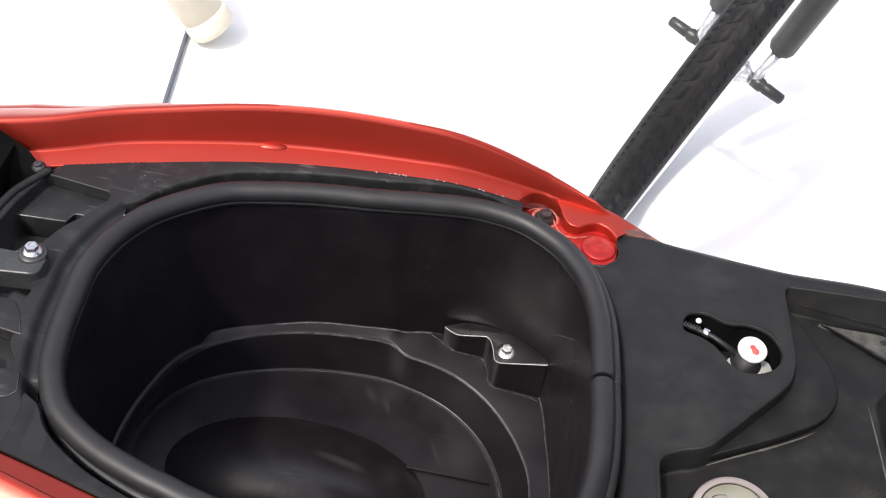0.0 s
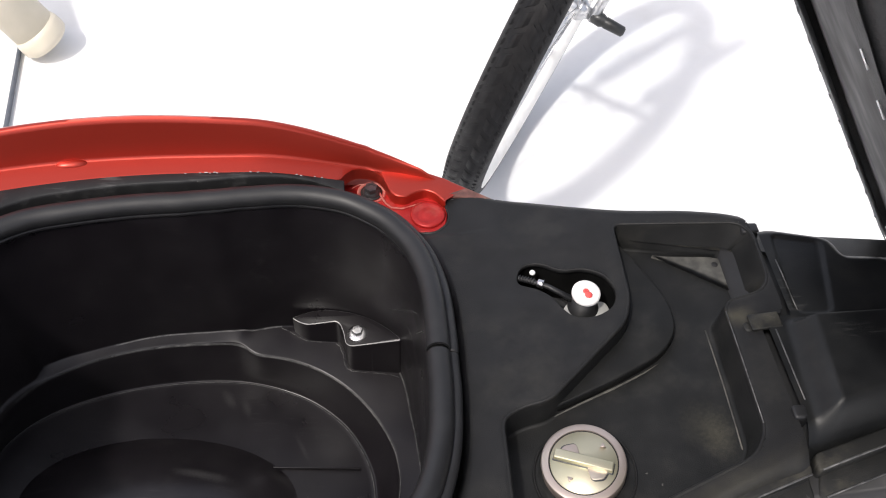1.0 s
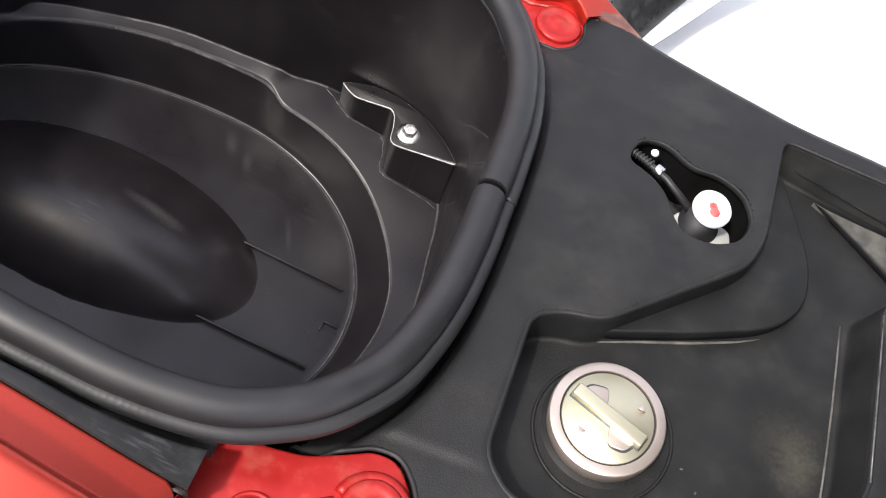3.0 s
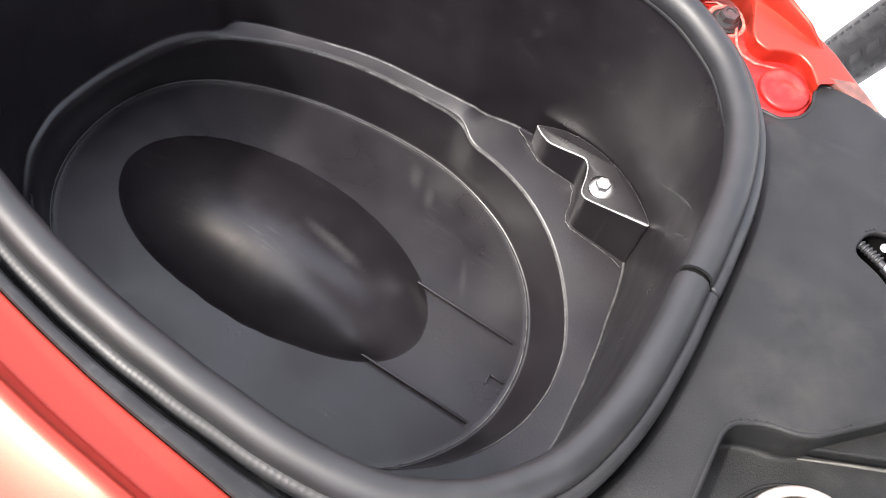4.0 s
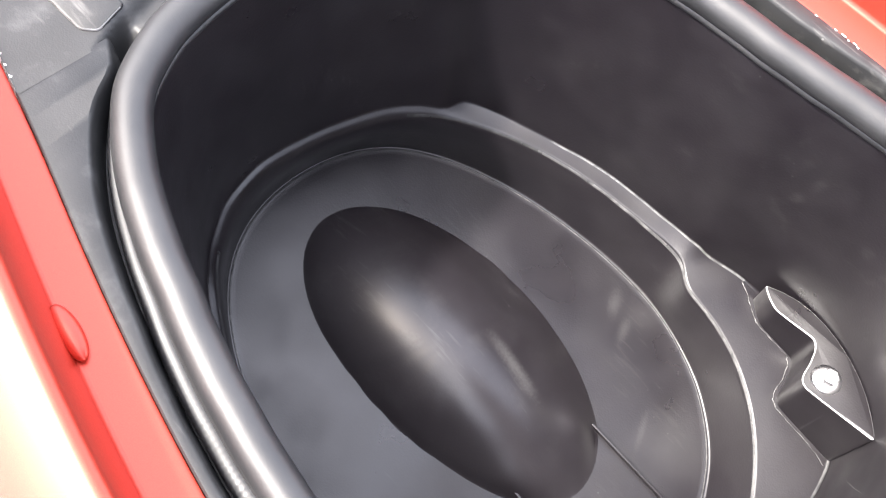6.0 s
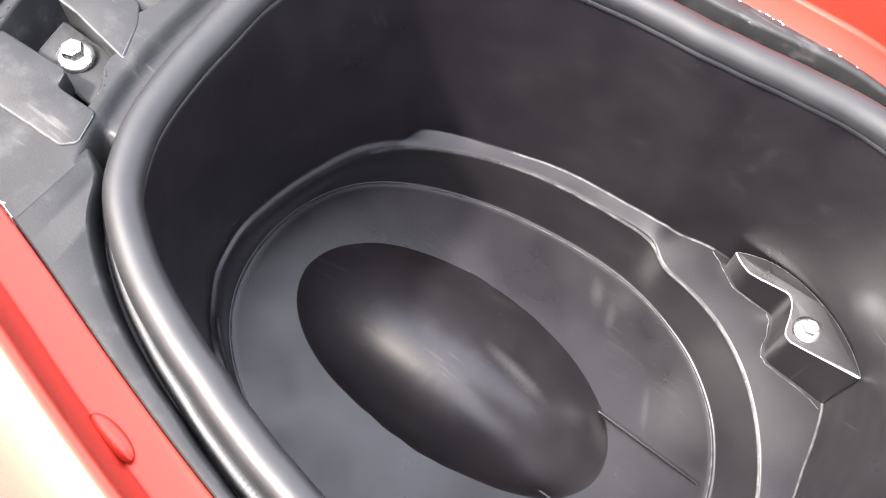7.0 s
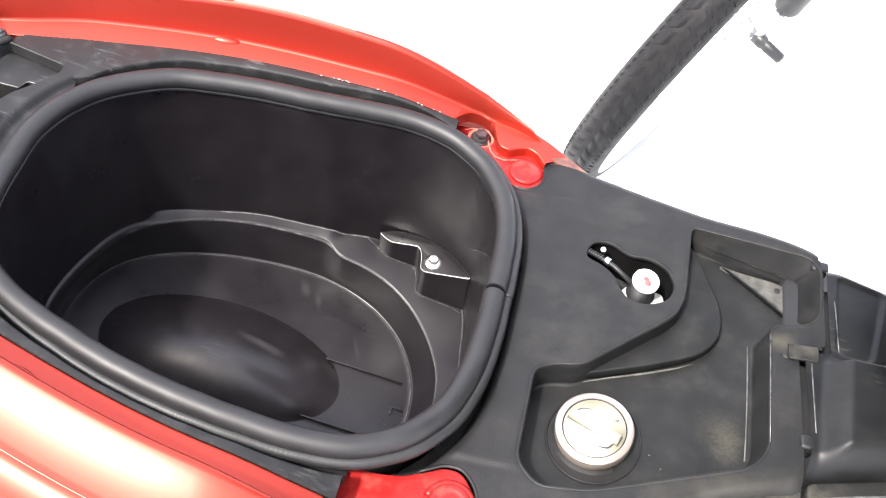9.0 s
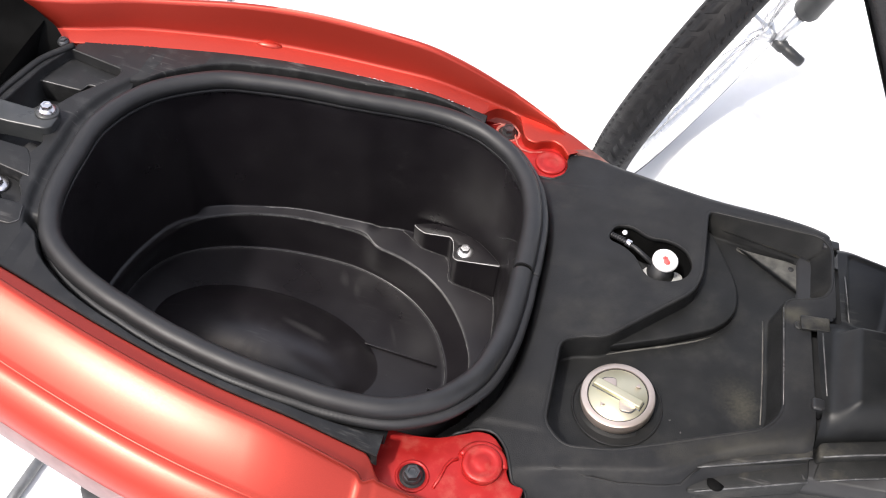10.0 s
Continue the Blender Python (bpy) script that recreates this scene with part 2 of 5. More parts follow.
def part(name, bm, mat, parent=None, label="", smooth=True):
    me = bpy.data.meshes.new(name)
    if LEAN[0] is not None:
        bm.transform(LEAN[0])
    bm.normal_update()
    bm.to_mesh(me)
    bm.free()
    me.materials.append(mat)
    if smooth:
        me.polygons.foreach_set("use_smooth", [True] * len(me.polygons))
    ob = new(name, me)
    ob.parent = parent
    if label:
        tagged(ob, label)
    return ob


def sharp(ob, degrees=35):
    ob.data.set_sharp_from_angle(angle=radians(degrees))
    return ob


def thing(name, label, category, at=(0, 0, 0), group="", kind=""):
    ob = new(name)
    ob.location = at
    return tagged(ob, label, category, group, kind)


def smooth01(v):
    v = np.clip(v, 0, 1)
    return v * v * (3 - 2 * v)


def rings(loops, closed=True, cap_end=False, cap_start=False):
    """A skin over loops of points that have the same count."""
    bm = bmesh.new()
    rows = [[bm.verts.new(p) for p in loop] for loop in loops]
    n = len(rows[0])
    for a, b in zip(rows[:-1], rows[1:]):
        for i in range(n if closed else n - 1):
            j = (i + 1) % n
            bm.faces.new((a[i], a[j], b[j], b[i]))
    if cap_end:
        bm.faces.new(rows[-1])
    if cap_start:
        bm.faces.new(rows[0][::-1])
    return bm


def fix(bm):
    bmesh.ops.recalc_face_normals(bm, faces=bm.faces)
    return bm


def ears(pts):
    """Triangles that fill a plain outline, by clipping its ears."""
    turn = lambda a, b, c: (b[0] - a[0]) * (c[1] - a[1]) - (b[1] - a[1]) * (c[0] - a[0])
    order = list(range(len(pts)))
    if sum(a[0] * b[1] - b[0] * a[1] for a, b in zip(pts, pts[1:] + pts[:1])) < 0:
        order.reverse()
    out = []
    while len(order) > 3:
        best = None
        for k in range(len(order)):
            i, j, m = order[k - 1], order[k], order[(k + 1) % len(order)]
            a, b, c = pts[i], pts[j], pts[m]
            area = turn(a, b, c)
            if area <= 0 or any(turn(a, b, pts[q]) > 0 and turn(b, c, pts[q]) > 0 and turn(c, a, pts[q]) > 0 for q in order if q not in (i, j, m)):
                continue
            reach = (a[0] - c[0]) ** 2 + (a[1] - c[1]) ** 2
            if best is None or reach < best[0]:
                best = (reach, k)
        k = best[1] if best else 0
        out.append((order[k - 1], order[k], order[(k + 1) % len(order)]))
        order.pop(k)
    return out + [tuple(order)]


def add_prism(bm, outline, z0, z1, bevel=0.0, base=None):
    """An upright prism over a plan outline; z0 and z1 are heights, or functions of x and y. The top edge is rounded."""
    za = z0 if callable(z0) else (lambda x, y: z0)
    zb = z1 if callable(z1) else (lambda x, y: z1)
    n = len(outline)
    loops = [[(x, y, za(x, y)) for x, y in outline], [(x, y, zb(x, y) - bevel) for x, y in outline]]
    if bevel:
        for k in (1, 2, 3):
            a = math.pi / 2 * k / 3
            moved = inset(outline, bevel * (1 - math.cos(a)))
            loops.append([(p[0], p[1], zb(*o) - bevel + bevel * math.sin(a)) for p, o in zip(moved, outline)])
    rows = [[bm.verts.new(p) for p in loop] for loop in loops]
    for a, b in zip(rows[:-1], rows[1:]):
        for i in range(n):
            j = (i + 1) % n
            bm.faces.new((a[i], a[j], b[j], b[i]))
    for row in (rows[-1], rows[0]):
        for tri in ears([(v.co.x, v.co.y) for v in row]):
            bm.faces.new([row[i] for i in tri])
    return bm


def prism(outline, z0, z1, bevel=0.0):
    return add_prism(bmesh.new(), outline, z0, z1, bevel)


def lathe(profile, at=(0, 0, 0), axis=(0, 0, 1), n=40, bm=None):
    """A turned shape from (radius, height) pairs."""
    bm = bm or bmesh.new()
    q = Vector((0, 0, 1)).rotation_difference(Vector(axis))
    rows = []
    for r, h in profile:
        rows.append([bm.verts.new(Vector(at) + q @ Vector((r * math.cos(2 * math.pi * i / n), r * math.sin(2 * math.pi * i / n), h))) for i in range(n)])
    for a, b in zip(rows[:-1], rows[1:]):
        for i in range(n):
            j = (i + 1) % n
            bm.faces.new((a[i], a[j], b[j], b[i]))
    bm.faces.new(rows[0][::-1])
    bm.faces.new(rows[-1])
    return bm


def sweep(points, radius, n=10, bm=None, closed=False):
    bm = bm or bmesh.new()
    pts = [Vector(p) for p in points]
    rows = []
    for i, p in enumerate(pts):
        a = pts[i - 1] if (i or closed) else p
        b = pts[(i + 1) % len(pts)] if (i + 1 < len(pts) or closed) else p
        d = (b - a).normalized()
        s = d.cross(Vector((0, 0, 1)))
        s = s.normalized() if s.length > 1e-4 else Vector((1, 0, 0))
        u = s.cross(d)
        r = radius[i] if isinstance(radius, (list, tuple)) else radius
        rows.append([bm.verts.new(p + r * (math.cos(t) * s + math.sin(t) * u)) for t in [2 * math.pi * k / n for k in range(n)]])
    pairs = list(zip(rows, rows[1:])) + ([(rows[-1], rows[0])] if closed else [])
    for a, b in pairs:
        for i in range(n):
            j = (i + 1) % n
            bm.faces.new((a[i], a[j], b[j], b[i]))
    if not closed:
        bm.faces.new(rows[0][::-1])
        bm.faces.new(rows[-1])
    return fix(bm)


def box(size, m=None, bevel=0.0, bm=None):
    bm = bm or bmesh.new()
    got = bmesh.ops.create_cube(bm, size=1.0)["verts"]
    bmesh.ops.scale(bm, vec=size, verts=got)
    if bevel:
        es = list({e for v in got for e in v.link_edges})
        got = list({v for f in bmesh.ops.bevel(bm, geom=es, offset=bevel, segments=3, affect="EDGES", profile=0.5)["faces"] for v in f.verts} | {v for v in got if v.is_valid})
    if m is not None:
        bmesh.ops.transform(bm, matrix=m, verts=[v for v in got if v.is_valid])
    return bm


def hexbolt(name, at, parent, mat, r=0.0055, h=0.005, flange=0.009, tilt=(0, 0, 1), turn=0.3):
    bm = lathe([(flange, 0), (flange, 0.0012), (flange * 0.94, 0.002), (r * 1.05, 0.0032)], at, tilt, 28)
    q = Vector((0, 0, 1)).rotation_difference(Vector(tilt))
    loops = []
    for rr, hh in ((r, 0.002), (r, h + 0.001), (r * 0.9, h + 0.002), (r * 0.55, h + 0.0022), (r * 0.5, h + 0.0014)):
        loops.append([Vector(at) + q @ Vector((rr * math.cos(a + turn), rr * math.sin(a + turn), hh)) for a in [math.pi / 3 * k for k in range(6)]])
    rows = [[bm.verts.new(p) for p in lo] for lo in loops]
    for a, b in zip(rows[:-1], rows[1:]):
        for i in range(6):
            j = (i + 1) % 6
            bm.faces.new((a[i], a[j], b[j], b[i]))
    bm.faces.new(rows[-1])
    return sharp(part(name, bm, mat, parent))


def seg_distance(px, py, poly, closed=True):
    """Distance from grid points to an outline; minus inside when closed."""
    best = np.full(px.shape, 9.0)
    inside = np.zeros(px.shape, bool)
    n = len(poly)
    for i in range(n if closed else n - 1):
        (x0, y0), (x1, y1) = poly[i], poly[(i + 1) % n]
        dx, dy = x1 - x0, y1 - y0
        u = np.clip(((px - x0) * dx + (py - y0) * dy) / (dx * dx + dy * dy + 1e-12), 0, 1)
        best = np.minimum(best, np.hypot(px - x0 - u * dx, py - y0 - u * dy))
        if closed and y0 != y1:
            cross = ((y0 > py) != (y1 > py)) & (px < (x1 - x0) * (py - y0) / (y1 - y0) + x0)
            inside ^= cross
    return np.where(inside, -best, best) if closed else best


def rounded(poly, r=0.006, n=5):
    """The outline with its corners rounded."""
    out = []
    m = len(poly)
    for i in range(m):
        p, a, b = Vector(poly[i]), Vector(poly[i - 1]), Vector(poly[(i + 1) % m])
        ra = min(r, (a - p).length * 0.45)
        rb = min(r, (b - p).length * 0.45)
        s, e = p + (a - p).normalized() * ra, p + (b - p).normalized() * rb
        for k in range(n):
            t = k / (n - 1)
            out.append(tuple((1 - t) ** 2 * s + 2 * t * (1 - t) * p + t * t * e))
    return out


def sheet(x0, x1, y0, y1, step, fn, borders):
    """A moulded sheet over a plan grid. borders: (outline, sign); sign 1 keeps what lies outside the outline, -1 what lies inside. Its rim is laid onto the outlines."""
    xs = np.arange(x0, x1 + step / 2, step)
    ys = np.arange(y0, y1 + step / 2, step)
    gx, gy = np.meshgrid(xs, ys, indexing="ij")
    dist = [sign * seg_distance(gx, gy, poly) for poly, sign in borders]
    ok = np.min(dist, axis=0) > -step * 0.35
    for d, (poly, sign) in zip(dist, borders):
        e = 1e-5
        near = ok & (np.abs(d) < step * 1.05)
        px, py, pd = gx[near], gy[near], d[near]
        ax = sign * (seg_distance(px + e, py, poly) - seg_distance(px - e, py, poly)) / (2 * e)
        ay = sign * (seg_distance(px, py + e, poly) - seg_distance(px, py - e, poly)) / (2 * e)
        n = np.hypot(ax, ay) + 1e-9
        k = np.where(pd < step * 0.66, pd, 0)
        gx[near], gy[near] = px - ax / n * k, py - ay / n * k
    z = fn(gx, gy)
    nx, ny = gx.shape
    quad = ok[:-1, :-1] & ok[1:, :-1] & ok[:-1, 1:] & ok[1:, 1:]
    faces = [(i * ny + j, (i + 1) * ny + j, (i + 1) * ny + j + 1, i * ny + j + 1) for i, j in zip(*np.nonzero(quad))]
    bm = bmesh.new()
    used = sorted({v for f in faces for v in f})
    co = np.stack([gx, gy, z], -1).reshape(-1, 3)
    made = {v: bm.verts.new(co[v]) for v in used}
    for f in faces:
        bm.faces.new([made[v] for v in f])
    return bm


def inset(poly, d):
    """The outline moved inwards by d."""
    n = len(poly)
    area = sum(poly[i - 1][0] * poly[i][1] - poly[i][0] * poly[i - 1][1] for i in range(n))
    sign = 1 if area > 0 else -1
    out = []
    for i in range(n):
        p, q = Vector(poly[i - 1]), Vector(poly[(i + 1) % n])
        t = (q - p).normalized()
        out.append((poly[i][0] - sign * t.y * d, poly[i][1] + sign * t.x * d))
    return out


def basin(poly, z, steps, cap=True, slant=False):
    """Rounded lip, wall and floor inside an outline; z gives the height of the lip, steps are (inset, drop)."""
    loops = []
    for d, drop in steps:
        at = np.array(inset(poly, d))
        if slant and drop > 0.02:
            # the front wall leans
            at[:, 0] -= 0.0012 * smooth01((at[:, 0] - 0.345) / 0.012) * smooth01((0.030 - at[:, 1]) / 0.010)
            # and the outer corner slopes in to the screw tab
            x, y = at[:, 0].copy(), at[:, 1].copy()
            at[:, 1] -= 0.0095 * smooth01((y - 0.088) / 0.008) * smooth01((x - 0.314) / 0.03)
            at[:, 0] -= 0.0115 * smooth01((x - 0.395) / 0.010) * smooth01((y - 0.043) / 0.006)
            loops.append(np.column_stack([at, deck_z(at[:, 0]) + 0.002 * smooth01((at[:, 0] - 0.30) / 0.1) - drop]))
            continue
        loops.append(np.column_stack([at, z(at[:, 0], at[:, 1]) - drop]))
    bm = rings(loops)
    if cap:
        bm.verts.ensure_lookup_table()
        bm.faces.new(bm.verts[-len(poly):])
        bmesh.ops.triangulate(bm, faces=[f for f in bm.faces if len(f.verts) > 4])
    return fix(bm)


# ---- plan of the scooter ----
CX, CY = -0.02, -0.008


def polar(points, soft=31, centre=(CX, CY)):
    """A closed outline round a middle, the bin's if none is given, as radius by angle."""
    a = np.array([math.atan2(y - centre[1], x - centre[0]) for x, y in points])
    r = np.array([math.hypot(x - centre[0], y - centre[1]) for x, y in points])
    o = np.argsort(a)
    a, r = a[o], r[o]
    aa = np.concatenate([a - 2 * np.pi, a, a + 2 * np.pi])
    rr = np.concatenate([r, r, r])
    fine = np.linspace(-np.pi, np.pi, 721)
    v = np.interp(fine, aa, rr)[:-1]
    k = np.hanning(soft)
    h = soft // 2
    k /= k.sum()
    v = np.convolve(np.concatenate([v[-h:], v, v[:h]]), k, "valid")
    return lambda t: np.interp((np.asarray(t) + np.pi) % (2 * np.pi), np.linspace(0, 2 * np.pi, 721), np.append(v, v[0]))


RIM = polar([(-0.2, -0.008), (-0.1973, -0.0393), (-0.1907, -0.0701), (-0.1754, -0.0977), (-0.1493, -0.1165), (-0.1216, -0.1291), (-0.0949, -0.1377), (-0.07, -0.1455), (-0.0453, -0.1512),
             (-0.02, -0.1557), (0.0066, -0.1589), (0.0357, -0.1611), (0.0691, -0.1623), (0.1056, -0.1577), (0.137, -0.1398), (0.159, -0.1113), (0.1688, -0.0767), (0.172, -0.0419), (0.1721, -0.008),
             (0.1722, 0.0259), (0.1701, 0.0612), (0.1610, 0.0955), (0.1405, 0.1260), (0.1090, 0.1470), (0.0739, 0.1540), (0.0379, 0.1512), (0.0073, 0.1466), (-0.02, 0.1428), (-0.0462, 0.1405),
             (-0.0725, 0.1363), (-0.0998, 0.1302), (-0.1293, 0.1222), (-0.1555, 0.1050), (-0.1793, 0.0830), (-0.1945, 0.0550), (-0.2021, 0.0241)], 21)
WALL = polar([(-0.1936, -0.008), (-0.194, -0.0387), (-0.1867, -0.0687), (-0.1688, -0.0939), (-0.1436, -0.1117), (-0.1176, -0.1243), (-0.0916, -0.132), (-0.0669, -0.1368), (-0.0433, -0.1399),
              (-0.02, -0.1414), (0.0039, -0.1437), (0.0294, -0.1437), (0.0569, -0.1412), (0.0857, -0.1339), (0.1149, -0.1212), (0.1405, -0.1007), (0.1571, -0.0725), (0.1633, -0.0403), (0.1627, -0.008),
              (0.1605, 0.0238), (0.1562, 0.0561), (0.1520, 0.0880), (0.1490, 0.1010), (0.1330, 0.1195), (0.1110, 0.1340), (0.0850, 0.1430), (0.0570, 0.1440), (0.0380, 0.1420), (0.0200, 0.1360), (0.0047, 0.1322), (-0.02, 0.1297),
              (-0.0438, 0.127), (-0.0673, 0.122), (-0.0903, 0.1137), (-0.1143, 0.1044), (-0.1404, 0.093), (-0.1639, 0.0751), (-0.1795, 0.0501), (-0.1906, 0.0221)], 15)
LEDGE = polar([(-0.1846, -0.008), (-0.1875, -0.0375), (-0.1806, -0.0664), (-0.1631, -0.0906), (-0.1395, -0.1082), (-0.1146, -0.1207), (-0.0894, -0.1282), (-0.0654, -0.1326), (-0.0423, -0.1347),
               (-0.02, -0.1342), (0.0021, -0.1335), (0.0246, -0.1304), (0.0472, -0.1244), (0.0698, -0.115), (0.0917, -0.1017), (0.1119, -0.0842), (0.1286, -0.0621), (0.1402, -0.0362), (0.1443, -0.008),
               (0.1405, 0.0203), (0.1284, 0.046), (0.1121, 0.0683), (0.0925, 0.0864), (0.0699, 0.0992), (0.0459, 0.1061), (0.0250, 0.1080), (0.0190, 0.1100), (0.0080, 0.1180), (0.0023, 0.1190), (-0.02, 0.1172), (-0.0416, 0.1144),
               (-0.0631, 0.1105), (-0.085, 0.1045), (-0.1071, 0.0958), (-0.1294, 0.0838), (-0.1517, 0.068), (-0.1683, 0.046), (-0.1778, 0.0198)], 15)
FLOOR = polar([(-0.1947, -0.008), (-0.193, -0.0385), (-0.1824, -0.0671), (-0.1625, -0.0903), (-0.1376, -0.1067), (-0.1127, -0.1185), (-0.0882, -0.1261), (-0.0648, -0.1312), (-0.0422, -0.1326),
               (-0.02, -0.1325), (0.0016, -0.1305), (0.0232, -0.1266), (0.0445, -0.1196), (0.0653, -0.1097), (0.084, -0.0952), (0.0998, -0.0772), (0.1129, -0.0564), (0.1208, -0.0328), (0.1224, -0.008),
               (0.1195, 0.0166), (0.1105, 0.0395), (0.0977, 0.06), (0.0805, 0.0764), (0.0616, 0.0892), (0.0409, 0.0975), (0.0206, 0.1035), (0.0, 0.1054), (-0.02, 0.1053), (-0.0397, 0.1039),
               (-0.0596, 0.1009), (-0.0805, 0.0968), (-0.1027, 0.0905), (-0.1264, 0.0813), (-0.1518, 0.0681), (-0.1746, 0.0483), (-0.189, 0.0218)], 41)


# the scooter leans on its side stand: everything falls gently towards +y
def rim_z(x, y=0.0):
    return 0.8125 - 0.0645 * x - 0.067 * y


def base_z(x, y):
    """The flange and the foot of the side panels drop below the rim towards the front."""
    return rim_z(x, y) - 0.0195 * smooth01((x - 0.03) / 0.13)


def deck_z(x):
    return 0.746 + 0.140 * x


def floor_z(x, y=-0.015):
    return 0.601 - 0.125 * x - 0.052 * y


def ledge_z(x, y=0.0):
    return 0.6444 - 0.1755 * x - 0.0444 * y - 0.1617 * x * x


def foot_z(x, y):
    return 0.6512 - 0.0919 * x - 0.065 * y + 0.1563 * x * x


N = 240
ANG = np.linspace(-np.pi, np.pi, N, endpoint=False)


def loop(r, z):
    x, y = CX + r * np.cos(ANG), CY + r * np.sin(ANG)
    return np.stack([x, y, z(x, y) if callable(z) else z], -1)


def outline(fn, grow=0.0, n=180):
    a = np.linspace(-np.pi, np.pi, n, endpoint=False)
    r = fn(a)
    dr = (fn(a + 0.02) - fn(a - 0.02)) / 0.04
    grow = grow * np.sqrt(1 + (dr / r) ** 2)
    return [(CX + (q + g) * math.cos(t), CY + (q + g) * math.sin(t)) for q, t, g in zip(r, a, grow)]


scooter = thing("scooter", "red metallic scooter with black plastic trim and its seat swung open", "scooter", (0, 0, 0))

# ---- storage bin ----
r_rim, r_wall, r_ledge, r_floor = RIM(ANG), WALL(ANG), LEDGE(ANG), FLOOR(ANG)
# round the tail the wall comes straight down onto the ledge's edge
tail = smooth01((-0.148 - CX - r_wall * np.cos(ANG)) / 0.016)
r_wall = r_wall * (1 - tail) + (r_ledge + 0.0045) * tail
wall_foot = lambda x, y: ledge_z(x, y) + 0.0015 + smooth01((0.018 - x) / 0.012) * smooth01((x + 0.175) / 0.02) * (foot_z(x, y) - ledge_z(x, y) - 0.0015).clip(0) + 0.003 * smooth01((-0.145 - x) / 0.02)
loops = [loop(r_rim + 0.002, lambda x, y: rim_z(x, y) - 0.004), loop(r_rim - 0.003, lambda x, y: rim_z(x, y) - 0.008), loop(r_rim - 0.0045, lambda x, y: rim_z(x, y) - 0.013)]
foot = loop(r_wall, wall_foot)
top = loop(r_rim - 0.0055, lambda x, y: rim_z(x, y) - 0.022)
for k in range(9):
    u = k / 8 * 0.94
    loops.append(top * (1 - u) + foot * u)
loops += [foot * 0.985 + top * 0.015, foot, loop(r_wall * 0.98 + r_ledge * 0.02 - 0.0008, lambda x, y: wall_foot(x, y) - 0.0008)]
loops += [loop(np.minimum(r_wall - 0.0015, r_ledge + 0.0022), lambda x, y: ledge_z(x, y) + 0.0003 + 0.6 * (wall_foot(x, y) - ledge_z(x, y))),
          loop(np.minimum(r_wall - 0.0018, r_ledge + 0.0008), lambda x, y: ledge_z(x, y) + 0.3 * (wall_foot(x, y) - ledge_z(x, y))),
          loop(np.minimum(r_wall - 0.0022, r_ledge), lambda x, y: ledge_z(x, y) - 0.0012), loop(np.minimum(r_wall - 0.003, r_ledge - 0.0009), lambda x, y: ledge_z(x, y) - 0.004)]
edge = loop(np.minimum(r_wall - 0.003, r_ledge - 0.0009), lambda x, y: ledge_z(x, y) - 0.004)
low = loop(r_floor + 0.0020, lambda x, y: floor_z(x, y) - 0.0005)
for u in (0.35, 0.7, 0.92):
    loops.append(edge * (1 - u) + low * u + np.array([0, 0, -0.002 * math.sin(math.pi * u)]))
loops += [low, loop(r_floor + 0.0008, lambda x, y: floor_z(x, y) + 0.0001), loop(r_floor - 0.0001, lambda x, y: floor_z(x, y) + 0.0002),
          loop(r_floor - 0.0008, lambda x, y: floor_z(x, y) + 0.0001), loop(r_floor - 0.0012, lambda x, y: floor_z(x, y))]
for u in (0.985, 0.95, 0.9, 0.7, 0.5, 0.3, 0.12, 0.02):
    loops.append(loop((r_floor - 0.0012) * u, lambda x, y: floor_z(x, y)))
storage_bin = part("storage_bin", fix(rings(loops, cap_end=True)), M_BIN, scooter, "deep black moulded plastic storage bin")
storage_bin.data.materials.append(M_WORNGLINT)
storage_bin.data.materials.append(M_DIM)
# bright edges, glint painted in with the wear, fading out towards the tail
for k, f in enumerate(storage_bin.data.polygons):
    row, x = k // N, f.center.x
    if (row == 13 and -0.098 < x < 0.04) or (row == 16 and x > -0.10) or (row == 23 and x > -0.15):
        f.material_index = 1
    elif (row == 16 and x > -0.165) or row == 23 or (row == 13 and x > 0.1):
        f.material_index = 2

# long rubbed streaks and a few nicks on the wall beside the bracket
for marks, wide in ((((0.733, 0.58), (0.628, 0.49), (0.445, 0.24), (0.33, 0.10)), 0.0011), (((0.445, 0.43), (0.34, 0.24), (0.235, 0.05)), 0.0010), (((0.576, 0.47), (0.471, 0.46), (0.393, 0.51)), 0.0005), (((0.497, 0.85), (0.430, 0.70), (0.367, 0.54)), 0.0004)):
    way = []
    for k in range(25):
        v = k / 24 * (len(marks) - 1)
        i = min(int(v), len(marks) - 2)
        ang, u = (marks[i][q] + (marks[i + 1][q] - marks[i][q]) * (v - i) for q in (0, 1))
        n = (ang + math.pi) / (2 * math.pi) * N
        m = int(n)
        p = (top[m] * (1 - u) + foot[m] * u) * (1 - n + m) + (top[m + 1] * (1 - u) + foot[m + 1] * u) * (n - m)
        way.append((p[0] + 0.72 * wide, p[1] + 0.45 * wide, p[2]))
    part("scuff_streak", sweep(way, [wide * (0.25 + 0.95 * math.sin(math.pi * (0.04 + 0.92 * k / 24))) for k in range(25)], 8), M_DIM, storage_bin, "rubbed streak on the wall")

# the hump over the rear wheel
DX, DY = -0.052, -0.018
